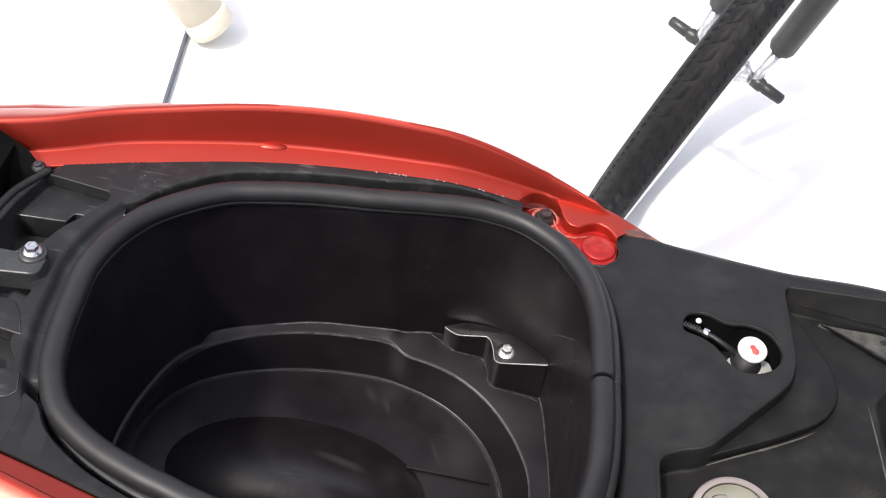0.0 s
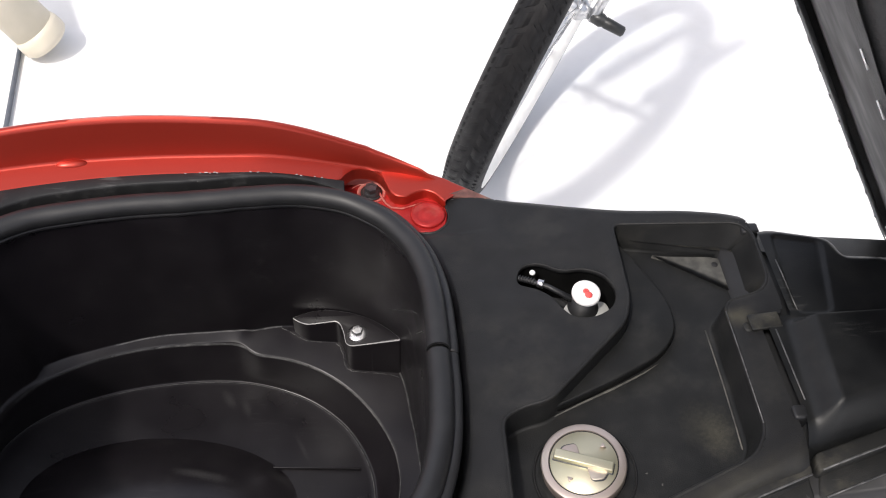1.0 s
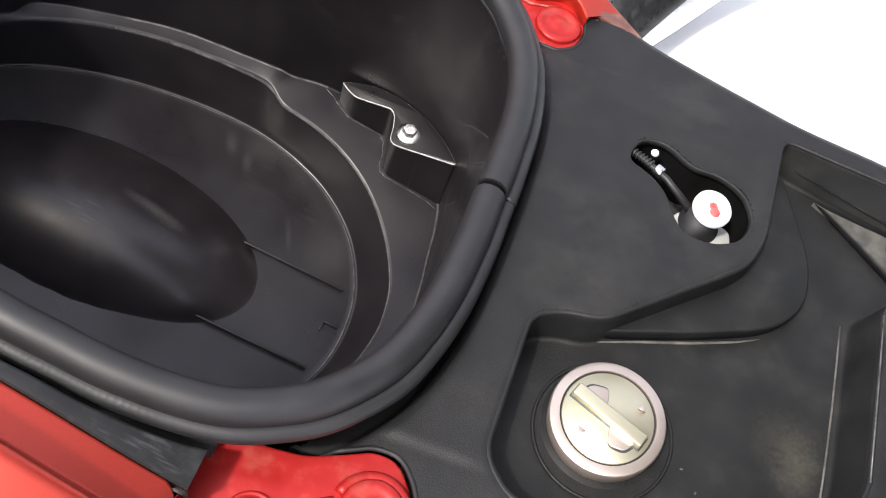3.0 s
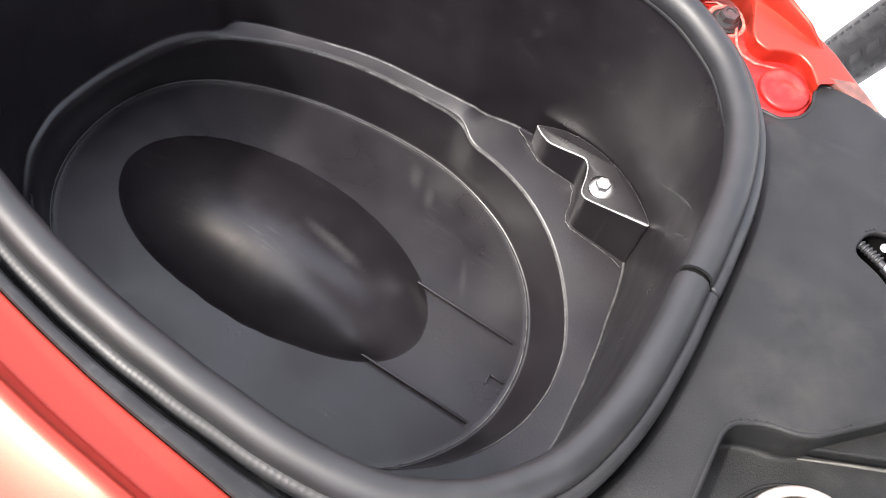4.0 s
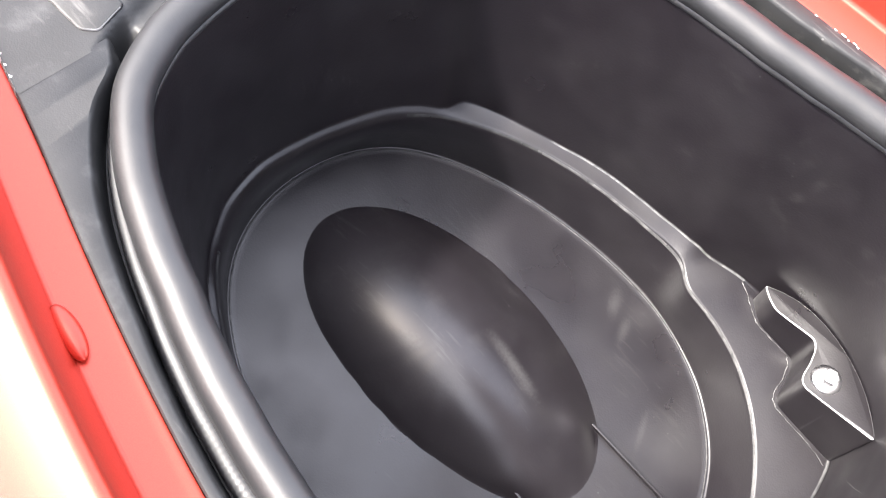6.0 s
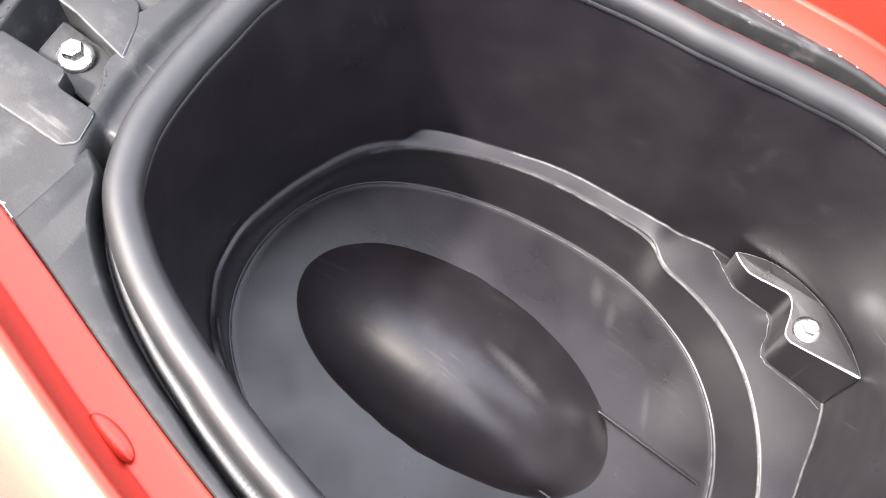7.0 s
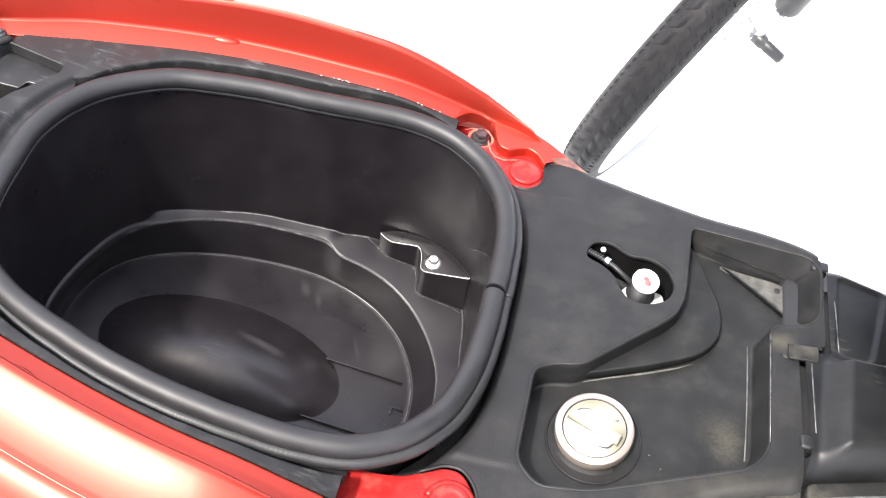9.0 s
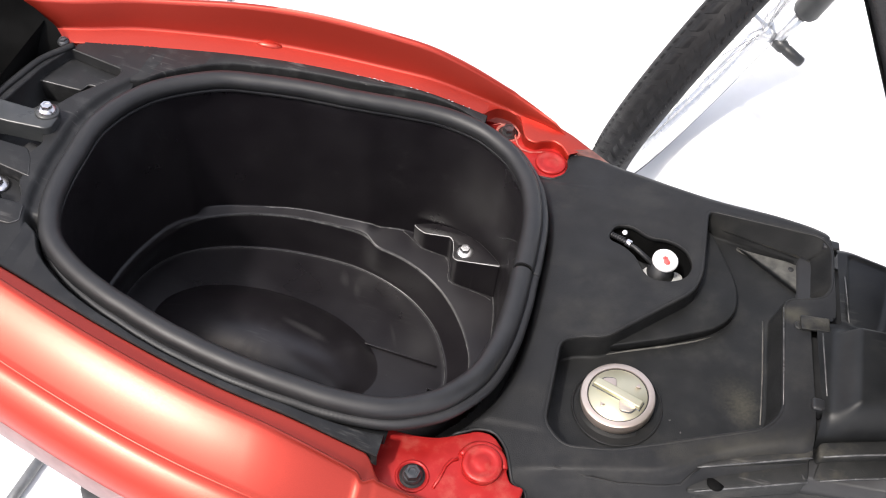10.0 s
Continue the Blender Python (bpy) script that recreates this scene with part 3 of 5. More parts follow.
HUMP_EDGE = polar([(-0.1661, -0.018), (-0.1593, -0.0369), (-0.1442, -0.0516), (-0.1265, -0.061), (-0.1097, -0.0664), (-0.0946, -0.0688), (-0.075, -0.0704), (-0.052, -0.0712), (-0.03, -0.0698),
                   (-0.0116, -0.0662), (0.0016, -0.063), (0.0176, -0.0582), (0.0352, -0.0497), (0.0518, -0.0363), (0.0604, -0.018), (0.0569, 0.0012), (0.0451, 0.0173), (0.0288, 0.0287),
                   (0.0129, 0.0365), (-0.0022, 0.0413), (-0.0200, 0.0448), (-0.0404, 0.0472), (-0.0600, 0.0470), (-0.0877, 0.0439), (-0.1015, 0.041), (-0.1164, 0.036), (-0.1329, 0.0287), (-0.1486, 0.0172), (-0.1612, 0.0013)], 31, (DX, DY))
hump = []
for k in range(1, 31):
    u = k / 29
    ring = []
    for t in np.linspace(-np.pi, np.pi, 120, endpoint=False):
        r = float(HUMP_EDGE(t)) * u
        x, y = DX + r * math.cos(t), DY + r * math.sin(t)
        h = HUMP * max(0.0, 1 - u ** 2) ** 1.12 - 0.0006 * smooth01((u - 0.9) / 0.1)
        # two low swellings where the ribs run into the hump
        h += sum(0.0050 * math.exp(-((x - 0.034) / 0.014) ** 2 - ((y - yr) / 0.011) ** 2) for yr in (0.010, -0.045)) * max(0.0, 1 - u ** 6)
        ring.append((x, y, floor_z(x, y) + h))
    hump.append(ring)
part("hump", fix(rings(hump, cap_start=True)), M_HUMP, storage_bin, "rounded hump in the bin floor")

for y, x0, x1 in ((0.0185, 0.036, 0.111), (-0.0455, 0.030, 0.111)):
    part("rib", box((x1 - x0, 0.0015, 0.0060), pose((x0 + x1) / 2, y, floor_z((x0 + x1) / 2, y) + 0.0010, 0, 7.1, 0), 0.0003), M_BIN, storage_bin)
mark = box((0.010, 0.0012, 0.0050), pose(0.1135, -0.009, floor_z(0.113, -0.009) + 0.0004, 0, 7.1, 0), 0.0003)
box((0.0012, 0.007, 0.0050), pose(0.1080, -0.0125, floor_z(0.108, -0.0125) + 0.0004, 0, 7.1, 0), 0.0003, mark)
part("moulded_mark", mark, M_BIN, storage_bin)

# bolt bracket in the bin's corner
def bracket_z(x, y):
    return 0.6589 + 0.13 * (x - 0.111) - 0.06 * (y - 0.11)


bracket_plan = [(0.0540, 0.1370), (0.0600, 0.1322), (0.0667, 0.1287), (0.0756, 0.1286), (0.0846, 0.1288), (0.0930, 0.1289), (0.0968, 0.1240), (0.0995, 0.1143), (0.1006, 0.1058), (0.1022, 0.1018), (0.1060, 0.0995),
                (0.1150, 0.0994), (0.1232, 0.0996), (0.1360, 0.0998), (0.1494, 0.1000), (0.1476, 0.1037), (0.1405, 0.1120), (0.1327, 0.1197), (0.1240, 0.1267), (0.1144, 0.1326), (0.1040, 0.1375), (0.0936, 0.1411),
                (0.0826, 0.1433), (0.0717, 0.1436), (0.0615, 0.1415), (0.0532, 0.1386)]
blocks = add_prism(bmesh.new(), rounded(bracket_plan, 0.0026), lambda x, y: ledge_z(x, y) - 0.004, bracket_z, 0.0010)
bracket = part("bolt_bracket", fix(blocks), M_BIN, storage_bin, "raised moulded bracket")
sharp(bracket, 25)
# the highlight along the bracket's bevel, put into its colour
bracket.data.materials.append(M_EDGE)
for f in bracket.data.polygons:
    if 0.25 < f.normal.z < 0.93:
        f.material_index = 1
random.seed(8)
base_line = [(0.0420, 0.1400), (0.0485, 0.1372), (0.0570, 0.1315), (0.0640, 0.1276), (0.0750, 0.1272), (0.0900, 0.1276), (0.0945, 0.1235), (0.0975, 0.1140), (0.0985, 0.1050), (0.1010, 0.1000), (0.1055, 0.0976), (0.1220, 0.0976), (0.1400, 0.0970), (0.149, 0.0945)]
flash = []
for (xa, ya), (xb, yb) in zip(base_line[:-1], base_line[1:]):
    for k in range(5):
        flash.append((xa + (xb - xa) * k / 5 + random.uniform(-0.0003, 0.0003), ya + (yb - ya) * k / 5 + random.uniform(-0.0003, 0.0003)))
part("mould_flash", sweep([(x, y, float(ledge_z(x, y)) + 0.0012) for x, y in flash], [random.choice((0.0001, 0.00018, 0.00026, 0.0004)) for _ in flash], 6), M_WORNGLINT, storage_bin, "crumbly bright mould line at the bracket's foot")
hexbolt("bolt", (0.1115, 0.1118, bracket_z(0.1115, 0.1118) - 0.0003), storage_bin, M_ZINC, 0.0050, 0.005, 0.0088)

# ---- seal ----
def seal_path(grow, drop, n=360, gap=0.004):
    a0 = math.atan2(-0.001 - CY, 0.172 - CX)
    out = []
    for k in range(n + 1):
        t = a0 + gap + (2 * math.pi - 2 * gap) * k / n
        r = float(RIM(t)) + grow
        x, y = CX + r * math.cos(t), CY + r * math.sin(t)
        out.append((x, y, rim_z(x, y) - drop))
    return out


seal = part("rubber_seal", sweep(seal_path(0.0, 0.0035, 360, 0.0095), 0.0084, 14), M_RUBBER, scooter, "glossy black rubber tube seal round the bin")
sharp(seal, 50)
bead_path = seal_path(0.0098, 0.0085, 1200)
# the bead is thinner round the tail
bead_r = [float(np.interp(p[0], [-0.19, -0.09], [0.0024, 0.0047])) + (0.00008 if k % 3 else -0.00012) * float(np.interp(p[0], [-0.16, -0.05, 0.07, 0.12], [0.1, 1.0, 1.0, 0.1])) for k, p in enumerate(bead_path)]
bead_path = [(x - 0.004 * float(np.interp(x, [-0.19, -0.09], [-1.0, 0.0])), y, z) for x, y, z in bead_path]
a0 = math.atan2(-0.001 - CY, 0.172 - CX)
joint = [(CX + float(RIM(t)) * math.cos(t), CY + float(RIM(t)) * math.sin(t)) for t in (a0 - 0.012, a0, a0 + 0.012)]
# a black rod fills the seal's gap in place of its shade
part("seal_joint", sweep([(x, y, rim_z(x, y) - 0.0045) for x, y in joint], 0.0074, 12), M_BLACK, seal, "black filler standing for the shade between the seal's ends")
part("ribbed_bead", sweep(bead_path, bead_r, 8), M_BEAD, seal, "ribbed outer bead")
part("seal_lip", sweep(seal_path(-0.0045, 0.0115), 0.0022, 8), M_RUBBER, seal)

def glide(x, knots, values, width=0.022):
    """A curve through values over knots, with its corners rounded off."""
    return sum(w * np.interp(x + width * u, knots, values) for u, w in ((-1.0, 0.08), (-0.66, 0.14), (-0.33, 0.18), (0.0, 0.20), (0.33, 0.18), (0.66, 0.14), (1.0, 0.08)))


# ---- flange round the bin ----
def edge_w(x, side=-1):
    """Half width of the flange on each side."""
    knots = [-0.36, -0.26, -0.217, -0.174, -0.132, -0.089, -0.046, -0.003, 0.039, 0.082, 0.125, 0.16, 0.21]
    if side > 0:
        return glide(x, knots, [0.083, 0.1133, 0.128, 0.1413, 0.1534, 0.1629, 0.1690, 0.1720, 0.1745, 0.1765, 0.1790, 0.179, 0.174])
    return glide(x, knots, [0.085, 0.1166, 0.1286, 0.1397, 0.1522, 0.1637, 0.1736, 0.1814, 0.1863, 0.1907, 0.1930, 0.192, 0.184])


def flange(side):
    rows = []
    for x in np.linspace(-0.197, 0.1065, 90):
        # the rim's half width at this x
        ang = np.linspace(0.02, math.pi - 0.02, 400) * side
        rx, ry = CX + RIM(ang) * np.cos(ang), CY + RIM(ang) * np.sin(ang)
        o = np.argsort(rx)
        yr = abs(float(np.interp(x, rx[o], ry[o])))
        if x < -0.185:
            yr = abs(float(np.interp(-0.185, rx[o], ry[o]))) - (-0.185 - x) * 0.6
        yo = float(edge_w(x, side))
        inner = min(yr + 0.0174, yo - 0.004)
        prof = [(yr + 0.004, -0.016), (inner - 0.002, -0.016), (inner - 0.0006, 0.0005), (inner, 0.0022), (inner + 0.0012, 0.003), (yo - 0.0008, 0.0028), (yo, 0.002), (yo, -0.012)]
        rows.append([(x, side * y, float(base_z(x, side * y)) + dz) for y, dz in prof])
    return fix(rings(rows, closed=False))


for s in (1, -1):
    sharp(part("bin_flange", flange(s), M_FLANGE, scooter, "scuffed black plastic flange beside the bin"), 40)

random.seed(21)
flanges = [o for o in scooter.children if o.name.startswith("bin_flange")]
for k in range(16):
    x = random.uniform(-0.02, 0.098)
    y = float(edge_w(x, 1)) - 0.0006 + random.uniform(-0.0005, 0.0006)
    chip = lathe([(random.uniform(0.0006, 0.0014), 0.0), (0.0005, 0.0005)], (x, y, float(base_z(x, y)) + 0.0024), (0.1, 0.3, 1), 5)
    bmesh.ops.scale(chip, vec=(random.uniform(1.0, 1.6), 0.8, 1.0), space=Matrix.Translation((-x, -y, 0)), verts=chip.verts)
    part("chip", chip, M_EDGE, flanges[0])

# ---- red side panels ----
def panel_h(x, side=-1):
    if side > 0:
        return glide(x, [-0.36, -0.26, -0.22, -0.18, -0.14, -0.10, -0.06, -0.02, 0.02, 0.06, 0.10, 0.14, 0.18, 0.22], [0.028, 0.030, 0.0305, 0.033, 0.0365, 0.039, 0.0398, 0.0385, 0.0360, 0.0320, 0.0262, 0.0175, 0.0095, 0.004])
    return glide(x, [-0.36, -0.25, -0.15, -0.05, 0.03, 0.08, 0.12, 0.15, 0.18, 0.22], [0.052, 0.047, 0.040, 0.035, 0.032, 0.026, 0.018, 0.011, 0.006, 0.003])


def ledge_w(x, side):
    if side > 0:
        return float(glide(x, [-0.36, -0.262, -0.24, -0.22, -0.18, -0.14, -0.10, -0.06, 0.02, 0.09, 0.13, 0.2], [0.016, 0.0165, 0.0215, 0.0235, 0.0225, 0.0212, 0.0195, 0.0180, 0.017, 0.0170, 0.0172, 0.003]))
    return float(np.interp(x, [-0.36, 0.02, 0.09, 0.104, 0.111, 0.165, 0.2], [0.016, 0.016, 0.017, 0.018, 0.003, 0.003, 0.003]))


def side_panel(side):
    rows = []
    for x in np.linspace(-0.36, 0.232, 300):
        y, h = float(edge_w(x, side)), float(panel_h(x, side))
        back = 0.0
        if side > 0:
            # the far panel's foot steps back round the lug
            back = max(0.0, float(np.interp(x, [0.1025, 0.1045, 0.1085, 0.1135, 0.1197, 0.1265, 0.1329, 0.1378, 0.1403, 0.1432, 0.150], [0.0, 0.0035, 0.009, 0.0140, 0.0160, 0.0160, 0.0142, 0.009, 0.0035, 0.0, 0.0])))
        else:
            # the near panel steps back round the lug
            y += 0.0150 * float(smooth01((x - 0.098) / 0.016)) * (1 - float(smooth01((x - 0.150) / 0.060)))
        z = float(base_z(x, side * y)) - 0.40 * max(0.0, x - 0.170)
        led = max(ledge_w(x, side), back + 0.0012)
        prof = [(0.0, -0.010), (0.0004, 0.0008), (0.002, 0.0016), (led, 0.001), (led + 0.0016, 0.0018), (led + 0.0024, 0.004), (led + 0.0055, h * 0.88), (led + 0.0070, h * 0.965),
                (led + 0.009, h * 0.995), (led + 0.012, h - 0.0006), (led + 0.017, h - 0.0024), (led + 0.024, h - 0.0054), (led + 0.031, h - 0.0090), (led + 0.038, h - 0.0133), (led + 0.044, h - 0.0174),
                (led + 0.0472, h - 0.0200), (led + 0.0478, h - 0.0218), (led + 0.0486, h - 0.0222), (led + 0.0496, h - 0.0219), (led + 0.056, h - 0.0243), (led + 0.063, h - 0.0283), (led + 0.069, h - 0.0335),
                (led + 0.073, h - 0.0410), (led + 0.0745, h - 0.0500), (led + 0.0750, h - 0.0591)]
        squeeze = float(glide(x, [0.08, 0.15, 0.18, 0.192, 0.232], [1.0, 0.72, 0.34, 0.06, 0.03], 0.012) if side > 0 else glide(x, [0.06, 0.19, 0.232], [1.0, 0.40, 0.05], 0.04))
        if side > 0:
            # the outer face falls away more steeply towards the front
            steep = float(np.interp(x, [-0.30, -0.20, -0.08], [1.1, 1.5, 2.8]))
            prof = [(d, h + (dz - h) * steep) if d > led + 0.010 else (d, dz) for d, dz in prof]
        rows.append([(x, side * (y + (max(back + 0.0001 * k, d) if d <= led else led + (d - led) * squeeze)), z + dz) for k, (d, dz) in enumerate(prof)])
    return fix(rings(rows, closed=False))


def trim_strip(side):
    rows = []
    for x in np.linspace(-0.36, 0.2, 60):
        y, h = float(edge_w(x, side)) + ledge_w(x, side) + 0.0750 * float(np.interp(x, [0.08, 0.19, 0.232], [1.0, 0.40, 0.05])), float(panel_h(x, side))
        z = float(base_z(x, side * y)) + h - 0.0581 * (1.0 if side < 0 else float(np.interp(x, [-0.30, -0.20, -0.08], [1.1, 1.5, 2.8])))
        rows.append([(x, side * (y - 0.003), z + 0.003), (x, side * (y + 0.001), z), (x, side * (y + 0.002), z - 0.02), (x, side * (y - 0.004), z - 0.045), (x, side * (y - 0.02), z - 0.05)])
    return fix(rings(rows, closed=False))


panels = {}
for s in (1, -1):
    panels[s] = part("side_panel", side_panel(s), M_RED, scooter, "glossy red metallic side panel")
    sharp(panels[s], 55)
    part("lower_trim", trim_strip(s), M_TRIM, panels[s], "rose-grey lower trim strip")
    x = -0.105
    bump = bmesh.new()
    bmesh.ops.create_uvsphere(bump, u_segments=24, v_segments=12, radius=1.0)
    bmesh.ops.scale(bump, vec=(0.012, 0.0045, 0.0035), verts=bump.verts)
    bmesh.ops.transform(bump, matrix=pose(x, s * (float(edge_w(x, s)) + ledge_w(x, s)), rim_z(x, s * 0.18) + 0.002, 0, 4, s * 9), verts=bump.verts)
    part("locating_bump", bump, M_RED, panels[s])
    # lug with a bolt and a round pad
    LEAN[0] = FRONT
    lug = [(0.094, 0.150), (0.120, 0.150), (0.137, 0.1475), (0.155, 0.139), (0.163, 0.1345), (0.175, 0.1345), (0.1855, 0.1455), (0.1915, 0.163), (0.195, 0.169),
           (0.206, 0.169), (0.200, 0.183), (0.165, 0.196), (0.135, 0.2035), (0.094, 0.2015)] if s < 0 else \
          [(0.094, 0.150), (0.124, 0.150), (0.136, 0.146), (0.148, 0.138), (0.158, 0.1325), (0.174, 0.1310), (0.1825, 0.1375), (0.1850, 0.146), (0.1855, 0.155),
           (0.200, 0.172), (0.150, 0.188), (0.094, 0.190)]
    lug = [(x, s * y) for x, y in lug]
    if s < 0:
        lug = lug[::-1]
    top = lambda x, y: 0.7685 + 0.02 * (x - 0.17)
    lug_ob = part("mounting_lug", fix(prism(rounded(lug, 0.006), lambda x, y: 0.745, top, 0.0012)), M_REDMATT, panels[s], "dull red mounting lug")
    sharp(lug_ob, 45)
    px, py = (0.172, -0.161) if s < 0 else (0.1690, 0.1500)
    bx, by = (0.126, -0.181) if s < 0 else (0.1225, 0.1785)
    part("pad", lathe([(0.0146, 0), (0.0146, 0.0066), (0.0138, 0.0076), (0.0105, 0.0080), (0.0098, 0.0075), (0.0056, 0.0075), (0.0050, 0.0079), (0.001, 0.0080)],
                      (px, py, 0.767 if s < 0 else 0.7635), (0, 0, 1), 40), M_REDMATT, lug_ob, "round red support pad")
    if s < 0:
        collar = [(px + 0.0162 * math.cos(a), py + 0.0162 * math.sin(a), 0.7690) for a in np.linspace(0.1, 2.9, 18)]
        part("collar", sweep(collar, 0.0030, 10), M_REDMATT, lug_ob, "raised rim behind the pad")
        part("web", sweep([(0.1545, s * 0.160, 0.7684), (0.150, s * 0.1625, 0.7684), (0.1470, s * 0.168, 0.7683), (0.1455, s * 0.176, 0.7682), (0.1425, s * 0.186, 0.7682)], 0.0013, 8), M_REDMATT, lug_ob)
    else:
        # the panel stands round the pocket with a wall that follows the bolt and the pad
        wall = [(0.131, 0.1865), (0.133, 0.1831), (0.1348, 0.1772), (0.1378, 0.1696), (0.1424, 0.164), (0.1507, 0.1626), (0.1589, 0.1676), (0.167, 0.1703), (0.1751, 0.1669), (0.1802, 0.1609), (0.1843, 0.156)]
        outer = [(0.1846, 0.1618), (0.1878, 0.1649), (0.2005, 0.1645), (0.2157, 0.1623), (0.231, 0.1589), (0.2452, 0.1551), (0.2452, 0.1572), (0.2259, 0.1667), (0.2055, 0.1744), (0.187, 0.1816), (0.1701, 0.1889), (0.1548, 0.1947), (0.1396, 0.1976), (0.131, 0.1986)]
        pocket = part("pocket_wall", fix(prism(rounded((wall + outer)[::-1], 0.003, 4), lambda x, y: 0.750, lambda x, y: 0.7788 + 0.10 * (y - 0.165) - 0.03 * (x - 0.15) - 0.20 * max(0.0, x - 0.185), 0.0016)), M_RED, lug_ob, "raised red edge curving round the bolt and the pad")
        sharp(pocket, 50)
        pocket.data.materials.append(M_TAIL)
        for f in pocket.data.polygons:
            f.material_index = 1 if f.center.x > 0.197 else 0
        dust = [(x, y, 0.7686) for x, y in [(0.1061, 0.1836), (0.1122, 0.1877), (0.1198, 0.1874), (0.1259, 0.1836), (0.1294, 0.1773), (0.1317, 0.171), (0.1345, 0.1647), (0.1391, 0.1599), (0.1477, 0.1585), (0.1569, 0.1614), (0.165, 0.1652)]]
        part("dust_line", sweep(dust, [0.0003, 0.0006, 0.0009, 0.0011, 0.0009, 0.0011, 0.0008, 0.0010, 0.0009, 0.0007, 0.0003], 8), M_PINKDUST, lug_ob, "pale dust lying along the pocket's wall")
    part("bolt_cup", lathe([(0.0125, 0.0), (0.0122, 0.0020), (0.0112, 0.0026), (0.0100, 0.0018), (0.0092, 0.0004)], (bx, by, 0.7665), (0, 0, 1), 32),
         M_PINKDUST if s > 0 else M_REDMATT, lug_ob, "dusty washer round a bolt")
    # a flat dark disc, the hole's shade put into its colour
    part("bolt_hole", lathe([(0.0093, 0.0), (0.0093, 0.0004), (0.001, 0.0005)], (bx, by, 0.7681), (0, 0, 1), 28), M_SEATBASE, lug_ob, "dark hole round the bolt")
    hexbolt("lug_bolt", (bx, by, 0.7684), lug_ob, M_DARKBOLT, 0.0060, 0.0052, 0.0074)
    LEAN[0] = None

# ---- deck cover ----
LEAN[0] = FRONT
RECESS = rounded([(0.3135, 0.117), (0.409, 0.1015), (0.4165, 0.088), (0.4150, 0.045), (0.407, 0.034), (0.3780, 0.028), (0.3775, -0.076), (0.366, -0.092), (0.262, -0.130), (0.226, -0.134),
                  (0.209, -0.118), (0.209, -0.044), (0.224, -0.036), (0.2435, -0.0335), (0.307, 0.024), (0.3135, 0.045)], 0.009, 7)
TERRACE = rounded([(0.2405, -0.0345), (0.256, -0.0288), (0.295, -0.0145), (0.333, 0.003), (0.347, 0.022), (0.346, 0.050), (0.322, 0.107), (0.3125, 0.110), (0.3125, 0.044), (0.3045, 0.0235)], 0.014, 9)
KEYHOLE = rounded([(0.231, 0.068), (0.236, 0.086), (0.252, 0.088), (0.268, 0.0765), (0.284, 0.0775), (0.300, 0.069), (0.307, 0.052), (0.302, 0.037), (0.287, 0.0295), (0.271, 0.031), (0.262, 0.042),
                   (0.257, 0.053), (0.246, 0.062)], 0.009, 7)
DECK = rounded([(0.10, 0.200), (0.160, 0.200), (0.205, 0.182), (0.240, 0.1685), (0.286, 0.1570), (0.325, 0.1485), (0.372, 0.1395), (0.408, 0.1275), (0.4165, 0.092), (0.4165, 0.012), (0.3968, 0.008), (0.3990, -0.062), (0.3995, -0.110),
                (0.332, -0.138), (0.300, -0.158), (0.235, -0.170), (0.200, -0.180), (0.160, -0.20), (0.10, -0.20)], 0.010, 5)
DECKTOP = rounded([(0.10, 0.190), (0.160, 0.186), (0.198, 0.176), (0.235, 0.1590), (0.286, 0.1435), (0.325, 0.1325), (0.372, 0.1235), (0.404, 0.1145), (0.432, 0.1), (0.432, 0.004), (0.411, 0.0), (0.413, -0.07), (0.3985, -0.0985), (0.332, -0.124),
                   (0.300, -0.144), (0.235, -0.156), (0.205, -0.162), (0.160, -0.18), (0.10, -0.19)], 0.010, 5)
LUGZONE = {1: rounded([(0.09, 0.148), (0.124, 0.148), (0.135, 0.1445), (0.147, 0.1365), (0.1575, 0.1310), (0.1745, 0.1293), (0.1840, 0.1365), (0.1868, 0.146), (0.1846, 0.156), (0.185, 0.1614), (0.1881, 0.1643), (0.2005, 0.164), (0.2157, 0.1616), (0.231, 0.1582), (0.2452, 0.1541), (0.262, 0.22), (0.09, 0.22)], 0.004, 6),
           -1: rounded([(0.09, -0.148), (0.120, -0.148), (0.136, -0.1455), (0.154, -0.1372), (0.163, -0.1325), (0.176, -0.1328), (0.187, -0.1445), (0.193, -0.162), (0.1965, -0.1675), (0.2075, -0.1675), (0.215, -0.22), (0.09, -0.22)], 0.007, 6)}
SEATWELL = outline(RIM, 0.004)
# the rim's outlines, laid back into the upright plan in which the front is drawn
GROOVE, DECKWELL = ([((x - 0.0075) / 0.985, (y + 0.0015) / 1.035) for x, y in outline(RIM, grow)] for grow in (0.0135, 0.004))


def deck_height(x, y):
    z = deck_z(x) + 0.002 * smooth01((x - 0.30) / 0.1)
    soft = np.clip(seg_distance(x, y, DECKTOP) + 0.008, 0, None)
    z = z - 9.0 * soft ** 1.55
    g = seg_distance(x, y, GROOVE)
    z = z - 0.016 * smooth01((0.0035 - g) / 0.004)
    k = seg_distance(x, y, KEYHOLE)
    z = z - 0.0012 * smooth01((0.020 - k) / 0.016)
    z = z + 0.0014 * smooth01((0.225 - x) / 0.032) * smooth01((g - 0.004) / 0.004) * smooth01((0.128 - np.abs(y)) / 0.006)
    # along the near side the top breaks off in a small step
    z = z - 0.0040 * smooth01((soft - 0.0040) / 0.0016) * smooth01((-0.10 - y) / 0.01) * smooth01((x - 0.205) / 0.025)
    # the lip round the recess is slightly proud
    r = seg_distance(x, y, RECESS)
    return z - 0.0006 * smooth01((0.002 - r) / 0.002)


